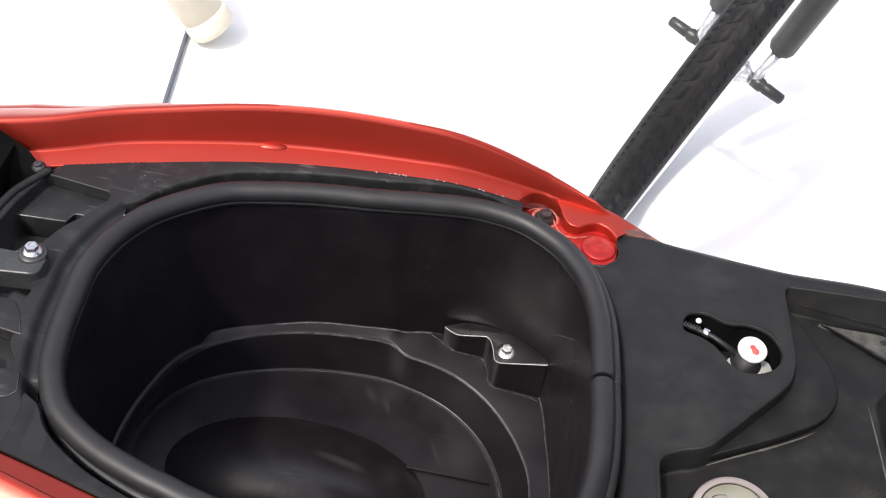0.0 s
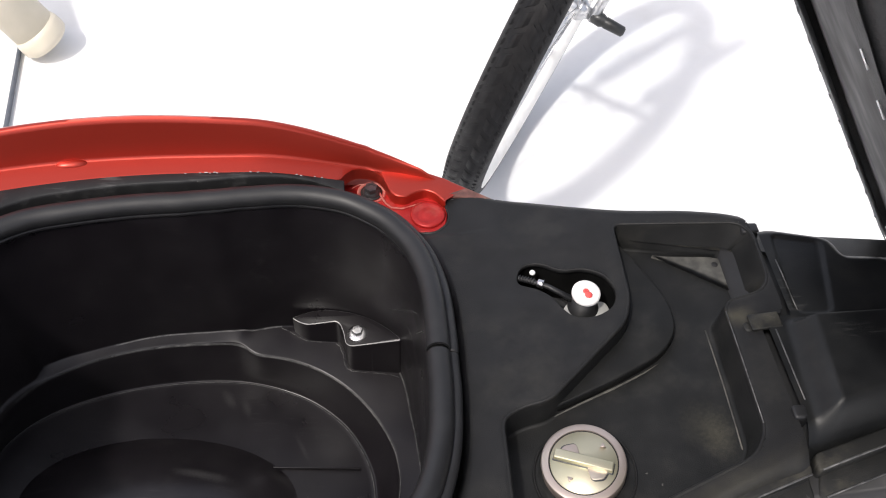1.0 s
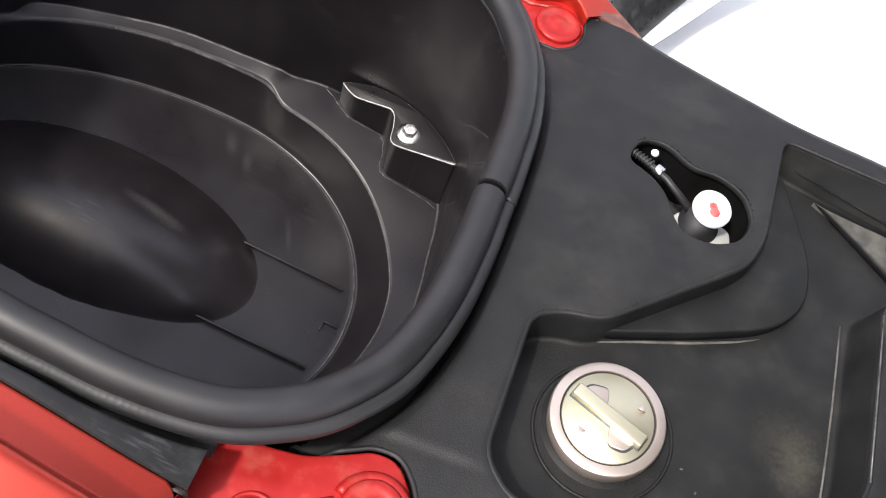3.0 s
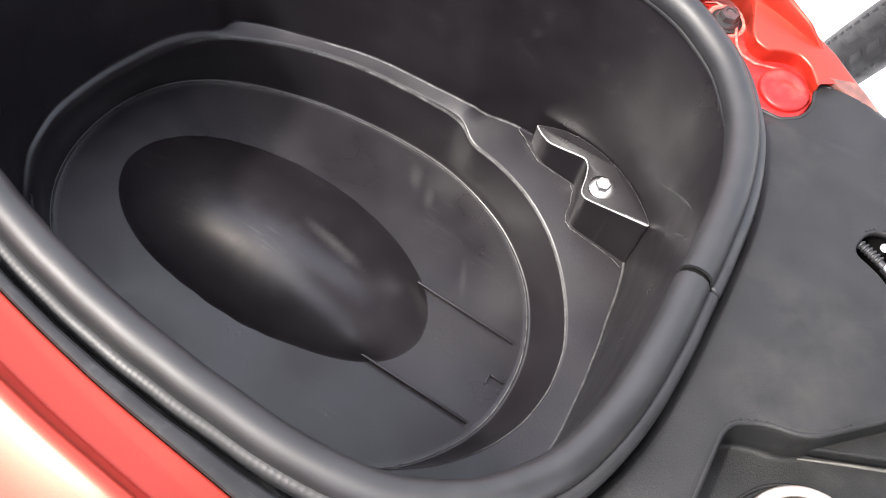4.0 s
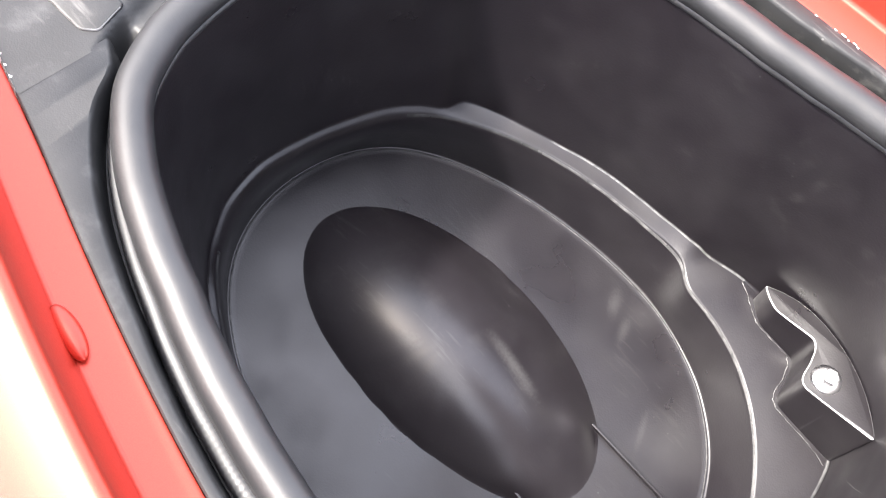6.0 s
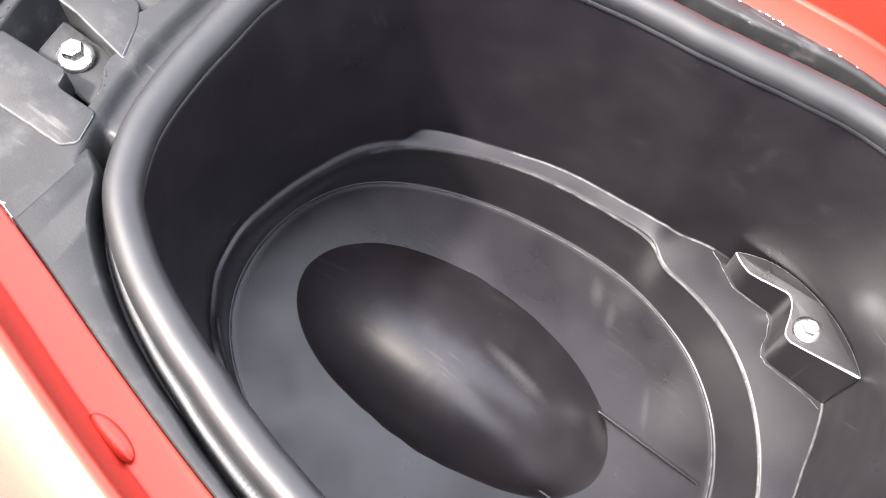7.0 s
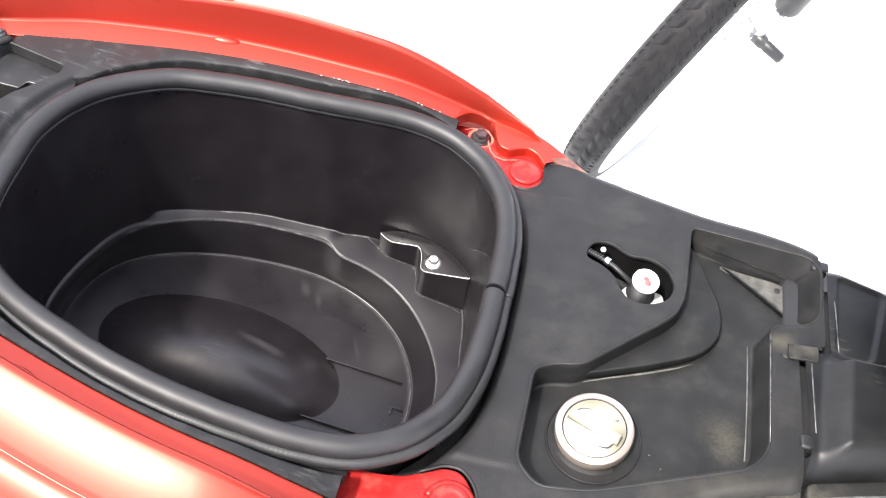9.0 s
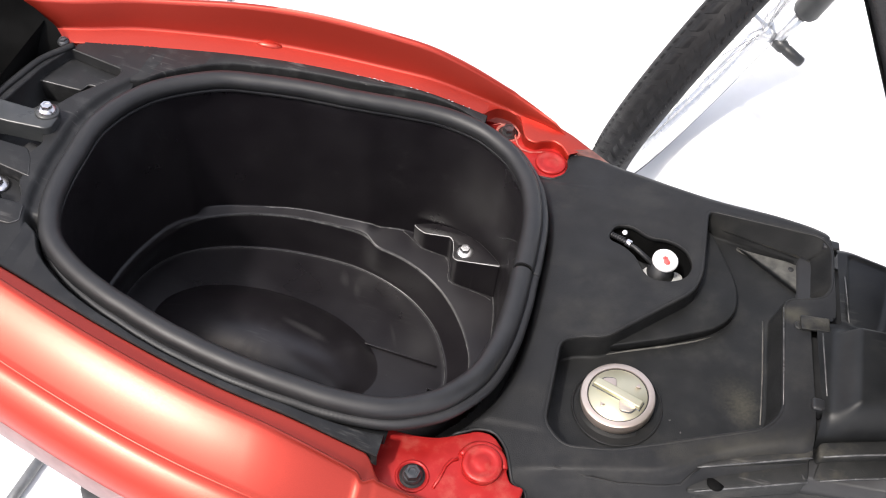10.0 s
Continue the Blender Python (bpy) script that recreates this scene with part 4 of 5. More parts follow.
def lip_z(x, y):
    return deck_height(x, y)


deck = part("deck_cover", fix(sheet(0.100, 0.420, -0.200, 0.204, 0.0016, deck_height, [(DECK, -1), (RECESS, 1), (KEYHOLE, 1), (DECKWELL, 1), (LUGZONE[1], 1), (LUGZONE[-1], 1)])),
            M_DECK, scooter, "grained black plastic cover with a deep filler recess")
for side in (1, -1):
    edge = [(x, y, float(deck_height(np.array([x]), np.array([y]))[0]) - 0.0006) for x, y in LUGZONE[side] if 0.125 < x < (0.1925 if side > 0 else 0.213) and abs(y) < 0.186]
    part("lug_edge", sweep(edge, 0.0013, 8), M_FLANGE, deck, "thin rim round the red lug")
near_lip = [(0.222, -0.1508), (0.245, -0.1512), (0.268, -0.1502), (0.2856, -0.1475), (0.300, -0.1448), (0.312, -0.1405), (0.3175, -0.134), (0.3235, -0.1275)]
part("near_lip", sweep([(x, y, float(deck_height(np.array([x]), np.array([y]))[0]) + 0.0000) for x, y in near_lip], 0.0009, 8), M_DECK, deck, "soft edge line along the side")
# added backing strip that hides bright gaps in the deck sheet
part("rim_stiffener", sweep([(x, y, deck_z(x) - 0.0050) for x, y in ((0.312, 0.1265), (0.340, 0.1205), (0.372, 0.1155), (0.404, 0.1065))], 0.0036, 10), M_DECK, deck)
part("recess_lip", sweep([(x, y, float(deck_height(np.array([x]), np.array([y]))[0]) - 0.0011) for x, y in RECESS], 0.0016, 8, closed=True), M_DECK, deck, "rounded lip of the recess")
part("recess", basin(RECESS, lip_z, ((-0.0012, 0.0007), (0.0, 0.0001), (0.0007, 0.0003), (0.0014, 0.0012), (0.0019, 0.003), (0.0030, 0.0238), (0.0034, 0.0256), (0.0044, 0.0266), (0.0060, 0.0268)), slant=True), M_RECESS, deck, "deep recess round the fuel filler")
sharp(deck.children[-1], 50)
lip = part("keyhole_lip", basin(KEYHOLE, lip_z, ((-0.0012, 0.0007), (0.0, 0.0001), (0.0006, 0.0003), (0.0010, 0.0010), (0.0012, 0.0022), (0.0012, 0.0040), (0.0000, 0.0042)), False), M_DECK, deck)
part("recess_terrace", fix(prism(TERRACE, lambda x, y: deck_z(x) - 0.030, lambda x, y: deck_z(x) - 0.0165, 0.0016)), M_RECESS, deck, "raised step in the recess floor")
ring_ = lathe([(0.0330, -0.004), (0.0336, 0.0012), (0.0344, 0.0018), (0.0352, 0.0012), (0.0356, -0.004)], (0.2630, -0.0785, deck_z(0.2632) - 0.0268), (-0.138, 0, 1), 64)
part("filler_ring", ring_, M_DECK, deck)
part("floor_edge", sweep([(x, y, deck_z(x) - 0.0250) for x, y in ((0.3693, 0.0228), (0.3697, 0.004), (0.3699, -0.0275), (0.3696, -0.055), (0.3690, -0.0742))], 0.0006, 8), M_TAB, deck, "dusty edge of the recess floor")
part("terrace_foot", sweep([(x, y, deck_z(x) - 0.0266) for x, y in ((0.2475, -0.0338), (0.270, -0.0250), (0.295, -0.0160), (0.318, -0.0064), (0.336, 0.0030))], [0.0004, 0.0008, 0.0009, 0.0007, 0.0003], 8), M_TAB, deck, "dust line at the foot of the step")
part("rubbed_lip", sweep([(x, y, float(deck_height(np.array([x]), np.array([y]))[0]) + 0.0003) for x, y in ((0.3770, 0.020), (0.3772, -0.01), (0.3772, -0.04), (0.3770, -0.070))], 0.0005, 6), M_WORNGLINT, deck, "rubbed edge of the recess")
for x, y, a in ((0.3035, -0.083, 20), (0.312, -0.092, 70), (0.216, -0.122, 10)):
    part("moulding_speck", box((0.0016, 0.0009, 0.0008), pose(x, y, deck_z(x) - 0.0264, 0, 0, a), 0.0002), M_TAB, deck)

# dusty tab with a screw hole in the recess
tab = fix(prism(rounded([(0.345, 0.0972), (0.356, 0.0945), (0.370, 0.0920), (0.388, 0.0890), (0.396, 0.0858), (0.3988, 0.080), (0.3988, 0.074), (0.4007, 0.060), (0.4025, 0.048), (0.398, 0.057), (0.393, 0.066), (0.382, 0.0755), (0.367, 0.085), (0.353, 0.0925)][::-1], 0.0015), lambda x, y: deck_z(x) - 0.034, lambda x, y: deck_z(x) - 0.0225, 0.0008))
tab_ob = part("screw_tab", tab, M_TAB, deck, "dust-grey triangular screw tab")
# no opening here: a dark disc stands for the shaded screw hole
part("screw_hole", lathe([(0.0026, 0), (0.0026, 0.0004), (0.0022, 0.0006)], (0.3908, 0.0805, deck_z(0.3908) - 0.0226)), M_SEATBASE, tab_ob, "dark screw hole")

# keyhole: reservoir cap and cable
well = rings([[(x, y, deck_z(x) - d) for x, y in KEYHOLE] for d in (0.0035, 0.006, 0.045)], cap_end=True)
# shaft walls blackened, the depth's shade is in the colour
part("keyhole_well", fix(well), M_BLACK, deck, "dark shaft below the keyhole opening")
res = part("reservoir", lathe([(0.0118, 0), (0.0118, 0.004), (0.0092, 0.005), (0.0092, 0.020)], (0.2815, 0.0490, 0.768)), M_RUBBER, scooter, "small fluid reservoir with a white cap")
part("reservoir_plate", fix(prism(rounded([(0.262, 0.040), (0.268, 0.0315), (0.287, 0.0295), (0.303, 0.038), (0.300, 0.054), (0.27, 0.054)][::-1], 0.005), 0.762, 0.7715, 0.001)), M_TRANSL, res, "milky plastic plate")
part("reservoir_cap", lathe([(0.0104, 0), (0.0108, 0.0008), (0.0108, 0.0030), (0.0100, 0.0042), (0.008, 0.0045), (0.001, 0.0046)], (0.2815, 0.0490, 0.7870), (0.0, -0.10, 1)), M_WHITECAP, res, "round white plastic cap")
ink = lathe([(0.0034, 0), (0.0034, 0.0003), (0.003, 0.0004)], (0.2800, 0.0525, 0.7911), (0, -0.1, 1), 9)
lathe([(0.0026, 0), (0.0026, 0.0003), (0.0020, 0.0004)], (0.2812, 0.0488, 0.7914), (0, -0.1, 1), 7, ink)
lathe([(0.0028, 0), (0.0030, 0.0003), (0.0022, 0.0004)], (0.2824, 0.0452, 0.7918), (0, -0.1, 1), 8, ink)
part("red_mark", ink, M_REDINK, res, "smudged red mark on the cap")
cable = part("cable", sweep([(0.228, 0.080, 0.772), (0.240, 0.0735, 0.776), (0.256, 0.0640, 0.779), (0.274, 0.053, 0.776)], [0.0019, 0.0019, 0.0020, 0.0024], 12), M_RUBBER, scooter, "black cable under the keyhole opening")
part("ferrule", lathe([(0.0030, -0.0025), (0.0034, -0.002), (0.0034, 0.002), (0.0030, 0.0025)], (0.2510, 0.0670, 0.7790), (0.8, -0.45, 0.1), 12), M_ZINC, cable, "bright metal ferrule")
for k in range(7):
    u = k / 6
    part("bellows_ring", lathe([(0.0020, -0.0008), (0.0029, 0.0), (0.0020, 0.0008)], (0.2340 + 0.0120 * u, 0.0770 - 0.0066 * u, 0.7745 + 0.0030 * u), (0.8, -0.45, 0.15), 12), M_RUBBER, cable)
part("cable_nipple", lathe([(0.0022, -0.001), (0.0024, 0), (0.0016, 0.0014)], (0.2460, 0.0780, 0.779), (0, 0, 1), 14), M_WHITECAP, cable, "small pale nipple")

# ---- fuel cap ----
tilt = (-0.138, 0.0, 1.0)
FC = (0.2628, -0.0758, 0.7550)
neck = part("filler_neck", lathe([(0.0318, -0.020), (0.0318, -0.006), (0.0314, 0.0000), (0.0305, 0.0012), (0.0270, 0.0012), (0.0264, 0.005)], FC, tilt, 56), M_RECESS, scooter, "black collar round the fuel filler")
cap = part("fuel_cap", lathe([(0.0272, 0.002), (0.0283, 0.004), (0.0288, 0.0118), (0.0282, 0.0131), (0.0272, 0.0136), (0.0236, 0.0137), (0.0233, 0.0112), (0.001, 0.0112)], FC, tilt, 64),
           M_CAP, scooter, "round zinc-plated fuel cap with a bar grip")
sharp(cap, 30)
part("cap_disc", lathe([(0.0226, 0.0110), (0.0226, 0.0128), (0.0222, 0.0133), (0.001, 0.0134)], FC, tilt, 56), M_CAPDISC, cap, "yellowish inner disc of the cap")
part("dark_line", lathe([(0.0234, 0.0112), (0.0234, 0.0126), (0.0225, 0.0126), (0.0225, 0.0112)], FC, tilt, 56), M_SEATBASE, cap, "dark line round the disc")
q = Vector((0, 0, 1)).rotation_difference(Vector(tilt)).to_matrix().to_4x4()
base = Matrix.Translation(FC) @ q @ pose(0, 0, 0, 0, 0, -22)
sharp(part("grip", box((0.0400, 0.0068, 0.0062), base @ pose(0, 0, 0.0150), 0.0009), M_CAPDISC, cap, "raised bar grip"), 30)
part("grip_line", box((0.0412, 0.0082, 0.0010), base @ pose(0, 0, 0.0135), 0.0003), M_DARKBOLT, cap)
for a, b in ((0.0, 0.0105), (0.0, -0.0105)):
    lobe = [(-0.014, 0.0), (-0.012, 0.006), (-0.006, 0.009), (-0.003, 0.004), (-0.002, 0.0)] if b > 0 else [(0.014, 0.0), (0.012, -0.007), (0.006, -0.009), (0.003, -0.004), (0.002, 0.0)]
    bm = fix(prism([(x * 1.28, y * 1.28) for x, y in rounded(lobe, 0.002)], 0.0130, 0.0146, 0.0004))
    bmesh.ops.transform(bm, matrix=base, verts=bm.verts)
    part("lobe", bm, M_CAP, cap)
    bm = fix(prism([(x * 1.36, y * 1.36) for x, y in rounded(lobe, 0.002)], 0.0130, 0.0138, 0.0001))
    bmesh.ops.transform(bm, matrix=base, verts=bm.verts)
    part("lobe_groove", bm, M_DARKBOLT, cap)
for x, y, r in ((0.010, 0.0145, 15), (-0.006, -0.0145, 180)):
    tri = fix(prism([(0.0022 * math.cos(k * 2.094 + 1.57), 0.0022 * math.sin(k * 2.094 + 1.57)) for k in range(3)], 0.0132, 0.0150, 0.0003))
    bmesh.ops.transform(tri, matrix=base @ pose(x, y, 0, 0, 0, r), verts=tri.verts)
    part("arrow_mark", tri, M_CAP, cap)

# ---- hinge cover at the front ----
HINGE = rounded([(0.4190, 0.090), (0.432, 0.0945), (0.474, 0.083), (0.479, 0.064), (0.503, 0.062), (0.58, 0.03), (0.58, -0.0425), (0.4034, -0.0935), (0.4026, -0.060), (0.4004, 0.0065), (0.4196, 0.0105)], 0.003, 5)
HINGETOP = rounded([(0.38, 0.086), (0.430, 0.0905), (0.471, 0.079), (0.476, 0.061), (0.500, 0.058), (0.60, 0.02), (0.60, -0.022), (0.38, -0.0845)], 0.006, 5)
HINGEPAD = rounded([(0.428, 0.085), (0.464, 0.076), (0.450, 0.010), (0.424, 0.012)], 0.006)


def hinge_height(x, y):
    z = 0.8075 + 0.05 * (x - 0.42)
    swell = smooth01((0.006 - y) / 0.007) * smooth01((x - 0.405 - (y + 0.105) * 0.07) / 0.018) * smooth01((y + 0.094 - 0.29 * (x - 0.40)) / 0.022)
    z = z + 0.015 * swell * smooth01((0.60 - x) / 0.10)
    z = z - 0.0022 * smooth01((0.0012 - seg_distance(x, y, HINGEPAD)) / 0.0026)
    soft = np.clip(seg_distance(x, y, HINGETOP) + 0.005, 0, None)
    return z - 10.0 * soft ** 1.55


# added dark filler, keeps bright ground from showing through the hinge gap
part("hinge_base", fix(prism(rounded([(0.395, -0.118), (0.60, -0.10), (0.60, 0.02), (0.47, 0.074), (0.418, 0.0905), (0.395, 0.0905)], 0.004), lambda x, y: 0.755, lambda x, y: 0.786)), M_SEATBASE, scooter, "dark base under the hinge cover")
hinge_cover = part("hinge_cover", fix(sheet(0.395, 0.58, -0.138, 0.100, 0.0016, hinge_height, [(HINGE, -1)])), M_HINGE, scooter, "rounded black plastic hinge cover")
# each leaf's lit edge, its light put into a pale strip
for p0, p1 in (((0.4243, 0.0600), (0.4268, 0.0150)), ((0.4052, -0.0015), (0.4068, -0.0580))):
    bar = [(p0[0] + (p1[0] - p0[0]) * u, p0[1] + (p1[1] - p0[1]) * u) for u in (0, 0.33, 0.67, 1)]
    part("hinge_strip", sweep([(x, y, float(hinge_height(np.array([x]), np.array([y]))[0]) - 0.0003) for x, y in bar], 0.0007, 8), M_WORNGLINT, hinge_cover, "raised edge of a hinge leaf, drawn pale where it is lit")
clip = box((0.010, 0.010, 0.014), pose(0.4012, -0.066, 0.800), 0.002)
part("hinge_clip", clip, M_RUBBER, hinge_cover)
clip = box((0.014, 0.010, 0.012), pose(0.4165, 0.096, 0.798), 0.002)
part("hinge_clip", clip, M_RUBBER, hinge_cover)
part("hinge_leaf", box((0.022, 0.013, 0.003), pose(0.4000, 0.0065, 0.8052, 0, -6, 2), 0.001), M_DUSTY, hinge_cover, "small dusty hinge leaf")
part("leaf_screw", lathe([(0.004, 0), (0.004, 0.0012), (0.003, 0.002)], (0.3885, 0.004, deck_z(0.3885) + 0.001), (0, 0, 1), 20), M_DUSTY, hinge_cover)

# near side of the front body
def front_side(side):
    rows = []
    for x in np.linspace(0.185, 0.62, 60):
        y0 = float(np.interp(x, [0.185, 0.235, 0.30, 0.332, 0.404, 0.62], [0.158, 0.160, 0.148, 0.128, 0.106, 0.080]))
        z = deck_z(x) - 0.012 if x < 0.42 else deck_z(0.42) - 0.012 + 0.02 * (x - 0.42)
        prof = [(-0.020, -0.004), (0.0, -0.010), (0.006, -0.0125), (0.0072, -0.016), (0.0078, -0.024), (0.017, -0.030), (0.0185, -0.034), (0.020, -0.052), (0.050, -0.085), (0.072, -0.13), (0.08, -0.2)]
        rows.append([(x, side * (y0 + d), z + dz) for d, dz in prof])
    return fix(rings(rows, closed=False))


def rail_y(x):
    return -0.1283 + 0.301 * (x - 0.3217)


def rail_z(x):
    return float(deck_z(min(x, 0.42)))


for x0, x1 in ((0.3185, 0.4003), (0.4040, 0.58)):
    top = [(x0, rail_y(x0) + 0.012), (x0 - 0.003 * (x0 < 0.35), rail_y(x0) - 0.0005), (x1, rail_y(x1)), (x1, rail_y(x1) + 0.012)]
    rail = part("side_rail", fix(prism(rounded(top, 0.004, 4), lambda x, y: rail_z(x) - 0.030, lambda x, y: rail_z(x) - 0.006, 0.0018)), M_DUSTY, scooter, "dusty raised rail along the side")
    low = [(x0 + 0.004, rail_y(x0) + 0.004), (x0 - 0.002, rail_y(x0) - 0.0140), (x1, rail_y(x1) - 0.0145), (x1, rail_y(x1) + 0.004)]
    step = part("rail_step", fix(prism(rounded(low, 0.004, 4), lambda x, y: rail_z(x) - 0.034, lambda x, y: rail_z(x) - 0.0145 + 0.10 * (y - rail_y(x)), 0.0016)), M_DUSTY, rail, "lower dusty step of the rail")
    sharp(rail, 60)
    sharp(step, 60)
    part("rubbed_edge", sweep([(x, rail_y(x) + 0.0003, rail_z(x) - 0.0066) for x in np.linspace(x0 + 0.003, x1 - 0.001, 8)], 0.0007, 6), M_WORNGLINT, rail, "pale line along the rail's edge")
    part("rubbed_edge", sweep([(x, rail_y(x) - 0.0140, rail_z(x) - 0.0163) for x in np.linspace(x0 + 0.004, x1 - 0.001, 8)], 0.0006, 6), M_WORNGLINT, rail)
    if x0 < 0.35:
        # black disc on the step in place of the drain hole's shade
        part("drain_hole", lathe([(0.0062, 0), (0.0062, 0.0006), (0.001, 0.0007)], (0.3365, -0.1335, rail_z(0.3365) - 0.0156), (0, 0.1, 1), 24), M_BLACK, rail, "dark round drain hole")
for s in (1, -1):
    sharp(part("front_side_cover", front_side(s), M_DUSTY, scooter, "dusty black stepped side cover"), 40)
part("side_screw", lathe([(0.0036, 0), (0.0036, 0.001), (0.0024, 0.0016), (0.001, 0.0008)], (0.3375, -0.1440, 0.7560), (0, -0.5, 0.8), 6), M_GREYMETAL, scooter, "small bright screw")

# ---- rear tray ----
LEAN[0] = None
TRAYCUT = rounded([(-0.262, 0.1035), (-0.2085, 0.0955), (-0.2075, 0.086), (-0.2190, 0.0650), (-0.2290, 0.0507), (-0.2385, 0.028), (-0.2330, 0.004), (-0.2250, -0.012), (-0.2300, -0.030), (-0.2210, -0.045), (-0.2215, -0.055),
                   (-0.2120, -0.068), (-0.2080, -0.094), (-0.243, -0.100), (-0.266, -0.085), (-0.278, -0.040), (-0.279, 0.020), (-0.272, 0.070)], 0.004, 5)
REARGROOVE = outline(RIM, 0.0150)


def rear_height(x, y):
    z = rim_z(x, y) + 0.003
    return z - (0.006 + 0.012 * smooth01((-0.078 - y) / 0.010)) * smooth01((0.0030 - seg_distance(x, y, REARGROOVE)) / 0.006)


TRAYPLAN = [(x, float(edge_w(x, 1)) - 0.0005) for x in np.linspace(-0.254, -0.195, 14)] + [(x, -float(edge_w(x)) + 0.0005) for x in np.linspace(-0.195, -0.254, 14)]
TRAYPLAN += rounded([(-0.254, -0.117), (-0.266, -0.104), (-0.279, -0.072), (-0.2865, -0.020), (-0.2855, 0.029), (-0.2765, 0.0785), (-0.2635, 0.1010), (-0.256, 0.1130)], 0.006, 4)[4:-4]
tray = part("rear_tray", fix(sheet(-0.290, -0.150, -0.150, 0.150, 0.0014, rear_height, [(TRAYPLAN, -1), (TRAYCUT, 1), (SEATWELL, 1)])), M_FLANGE, scooter, "stepped black plastic tray behind the bin")
band = rounded([(-0.2560, 0.1130), (-0.2635, 0.1010), (-0.2765, 0.0785), (-0.2855, 0.029), (-0.2865, -0.020), (-0.279, -0.072), (-0.266, -0.104), (-0.254, -0.117)], 0.010, 5)[5:-5]
part("tray_edge", sweep([(x, y, rim_z(x, y) + 0.0035) for x, y in band], 0.0032, 10), M_FLANGE, tray, "rounded edge of the tray")
part("tray_well", basin(TRAYCUT, rear_height, ((-0.0012, 0.0007), (0.0, 0.0001), (0.0006, 0.0003), (0.0011, 0.001), (0.0014, 0.002), (0.0020, 0.033))), M_FLANGE, tray, "deep well in the tray")
# stepped shelves in the well: (plan, depth below the rim)
shelves = (([(-0.2730, 0.0630), (-0.2345, 0.0645), (-0.2320, 0.0740), (-0.2155, 0.0735), (-0.2100, 0.0830), (-0.2100, 0.0925), (-0.2615, 0.1005), (-0.2700, 0.080)], 0.0065),
           ([(-0.2750, 0.0360), (-0.2420, 0.0340), (-0.2330, 0.0500), (-0.2360, 0.0622), (-0.2740, 0.0610)], 0.0260),
           ([(-0.2620, -0.0440), (-0.2500, -0.0446), (-0.2165, -0.0500), (-0.2250, -0.0317), (-0.2330, -0.0222), (-0.2620, -0.0215)], -0.0035),
           ([(-0.2610, -0.0458), (-0.2249, -0.0460), (-0.2165, -0.0505), (-0.2177, -0.0725), (-0.2567, -0.0690)], 0.0100),
           ([(-0.2661, -0.0715), (-0.2303, -0.0695), (-0.2272, -0.0779), (-0.2060, -0.0772), (-0.2010, -0.0928), (-0.2060, -0.0985), (-0.2430, -0.1000), (-0.2620, -0.0870)], -0.0042))
for plan, drop in shelves:
    shelf = part("tray_shelf", fix(prism(rounded(plan, 0.0022, 4), lambda x, y: rim_z(x, y) - 0.045, lambda x, y: rim_z(x, y) - drop, 0.0010)), M_FLANGE, tray, "moulded shelf in the tray")
    sharp(shelf, 40)
    # bright highlights along the shelf's bevels, put into the colour by facing
    shelf.data.materials.append(M_WORNGLINT)
    for f in shelf.data.polygons:
        if 0.25 < f.normal.z < 0.93 and f.normal.y < 0.3:
            f.material_index = 1
plan = [(-0.300, -0.008), (-0.2617, -0.0046), (-0.2280, -0.0040), (-0.2235, 0.0000), (-0.2240, 0.0130), (-0.2290, 0.0235), (-0.2390, 0.0255), (-0.2460, 0.0175), (-0.300, 0.0165)]
zt = 0.8385
arm = part("latch_bracket", fix(prism(rounded(plan, 0.003), zt - 0.018, lambda x, y: zt - 0.10 * (x + 0.234) - 0.067 * y - 0.0035 * float(smooth01((-0.243 - x) / 0.006)), 0.0016)), M_SMOOTH, scooter, "dark smooth latch bracket bolted to the tray")
sharp(arm, 30)
part("bolt_boss", lathe([(0.0098, -0.004), (0.0098, 0.0002), (0.0090, 0.0012), (0.001, 0.0013)], (-0.2342, 0.0150, zt - 0.001), (0.10, 0.067, 1), 32), M_SMOOTH, arm)
hexbolt("latch_bolt", (-0.2342, 0.0150, zt + 0.0002), arm, M_ZINC, 0.0048, 0.0045, 0.0070, (0.10, 0.067, 1))
hook = part("latch_hook", box((0.026, 0.016, 0.022), pose(-0.236, -0.0130, 0.807, 0, 6, -10), 0.004), M_RUBBER, scooter, "black latch hook housing")
part("latch_pin", sweep([(-0.2290, -0.0200, 0.8185), (-0.2260, -0.0080, 0.8185)], 0.0018, 8), M_GREYMETAL, hook)
hexbolt("tray_bolt", (-0.2419, -0.0575, rim_z(-0.2419, -0.0575) - 0.0098), scooter, M_ZINC, 0.0052, 0.0055, 0.0088)
hexbolt("tray_screw", (-0.2690, 0.1060, rim_z(-0.2690, 0.106) + 0.0045), scooter, M_DARKBOLT, 0.0036, 0.0025, 0.0052)
# tail liners painted near black for the deep shade inside the tail
for s in (1, -1):
    rows = []
    for k in range(20):
        u = k / 19
        row = []
        for dy, dz, lean in ((-0.020, -0.030, 0.0), (-0.012, -0.004, 0.0), (-0.004, 0.006, -0.004), (0.006, 0.014, -0.014), (0.0115, 0.028, -0.030), (0.013, 0.045, -0.048)):
            x = -0.2640 + lean - u * 0.10
            row.append((x, s * (float(edge_w(x, s)) + dy), rim_z(x, s * 0.11) + dz))
        rows.append(row)
    part("tail_liner", fix(rings(rows, closed=False)), M_BLACK, scooter, "liner inside the tail panel, blackened for its deep shade")
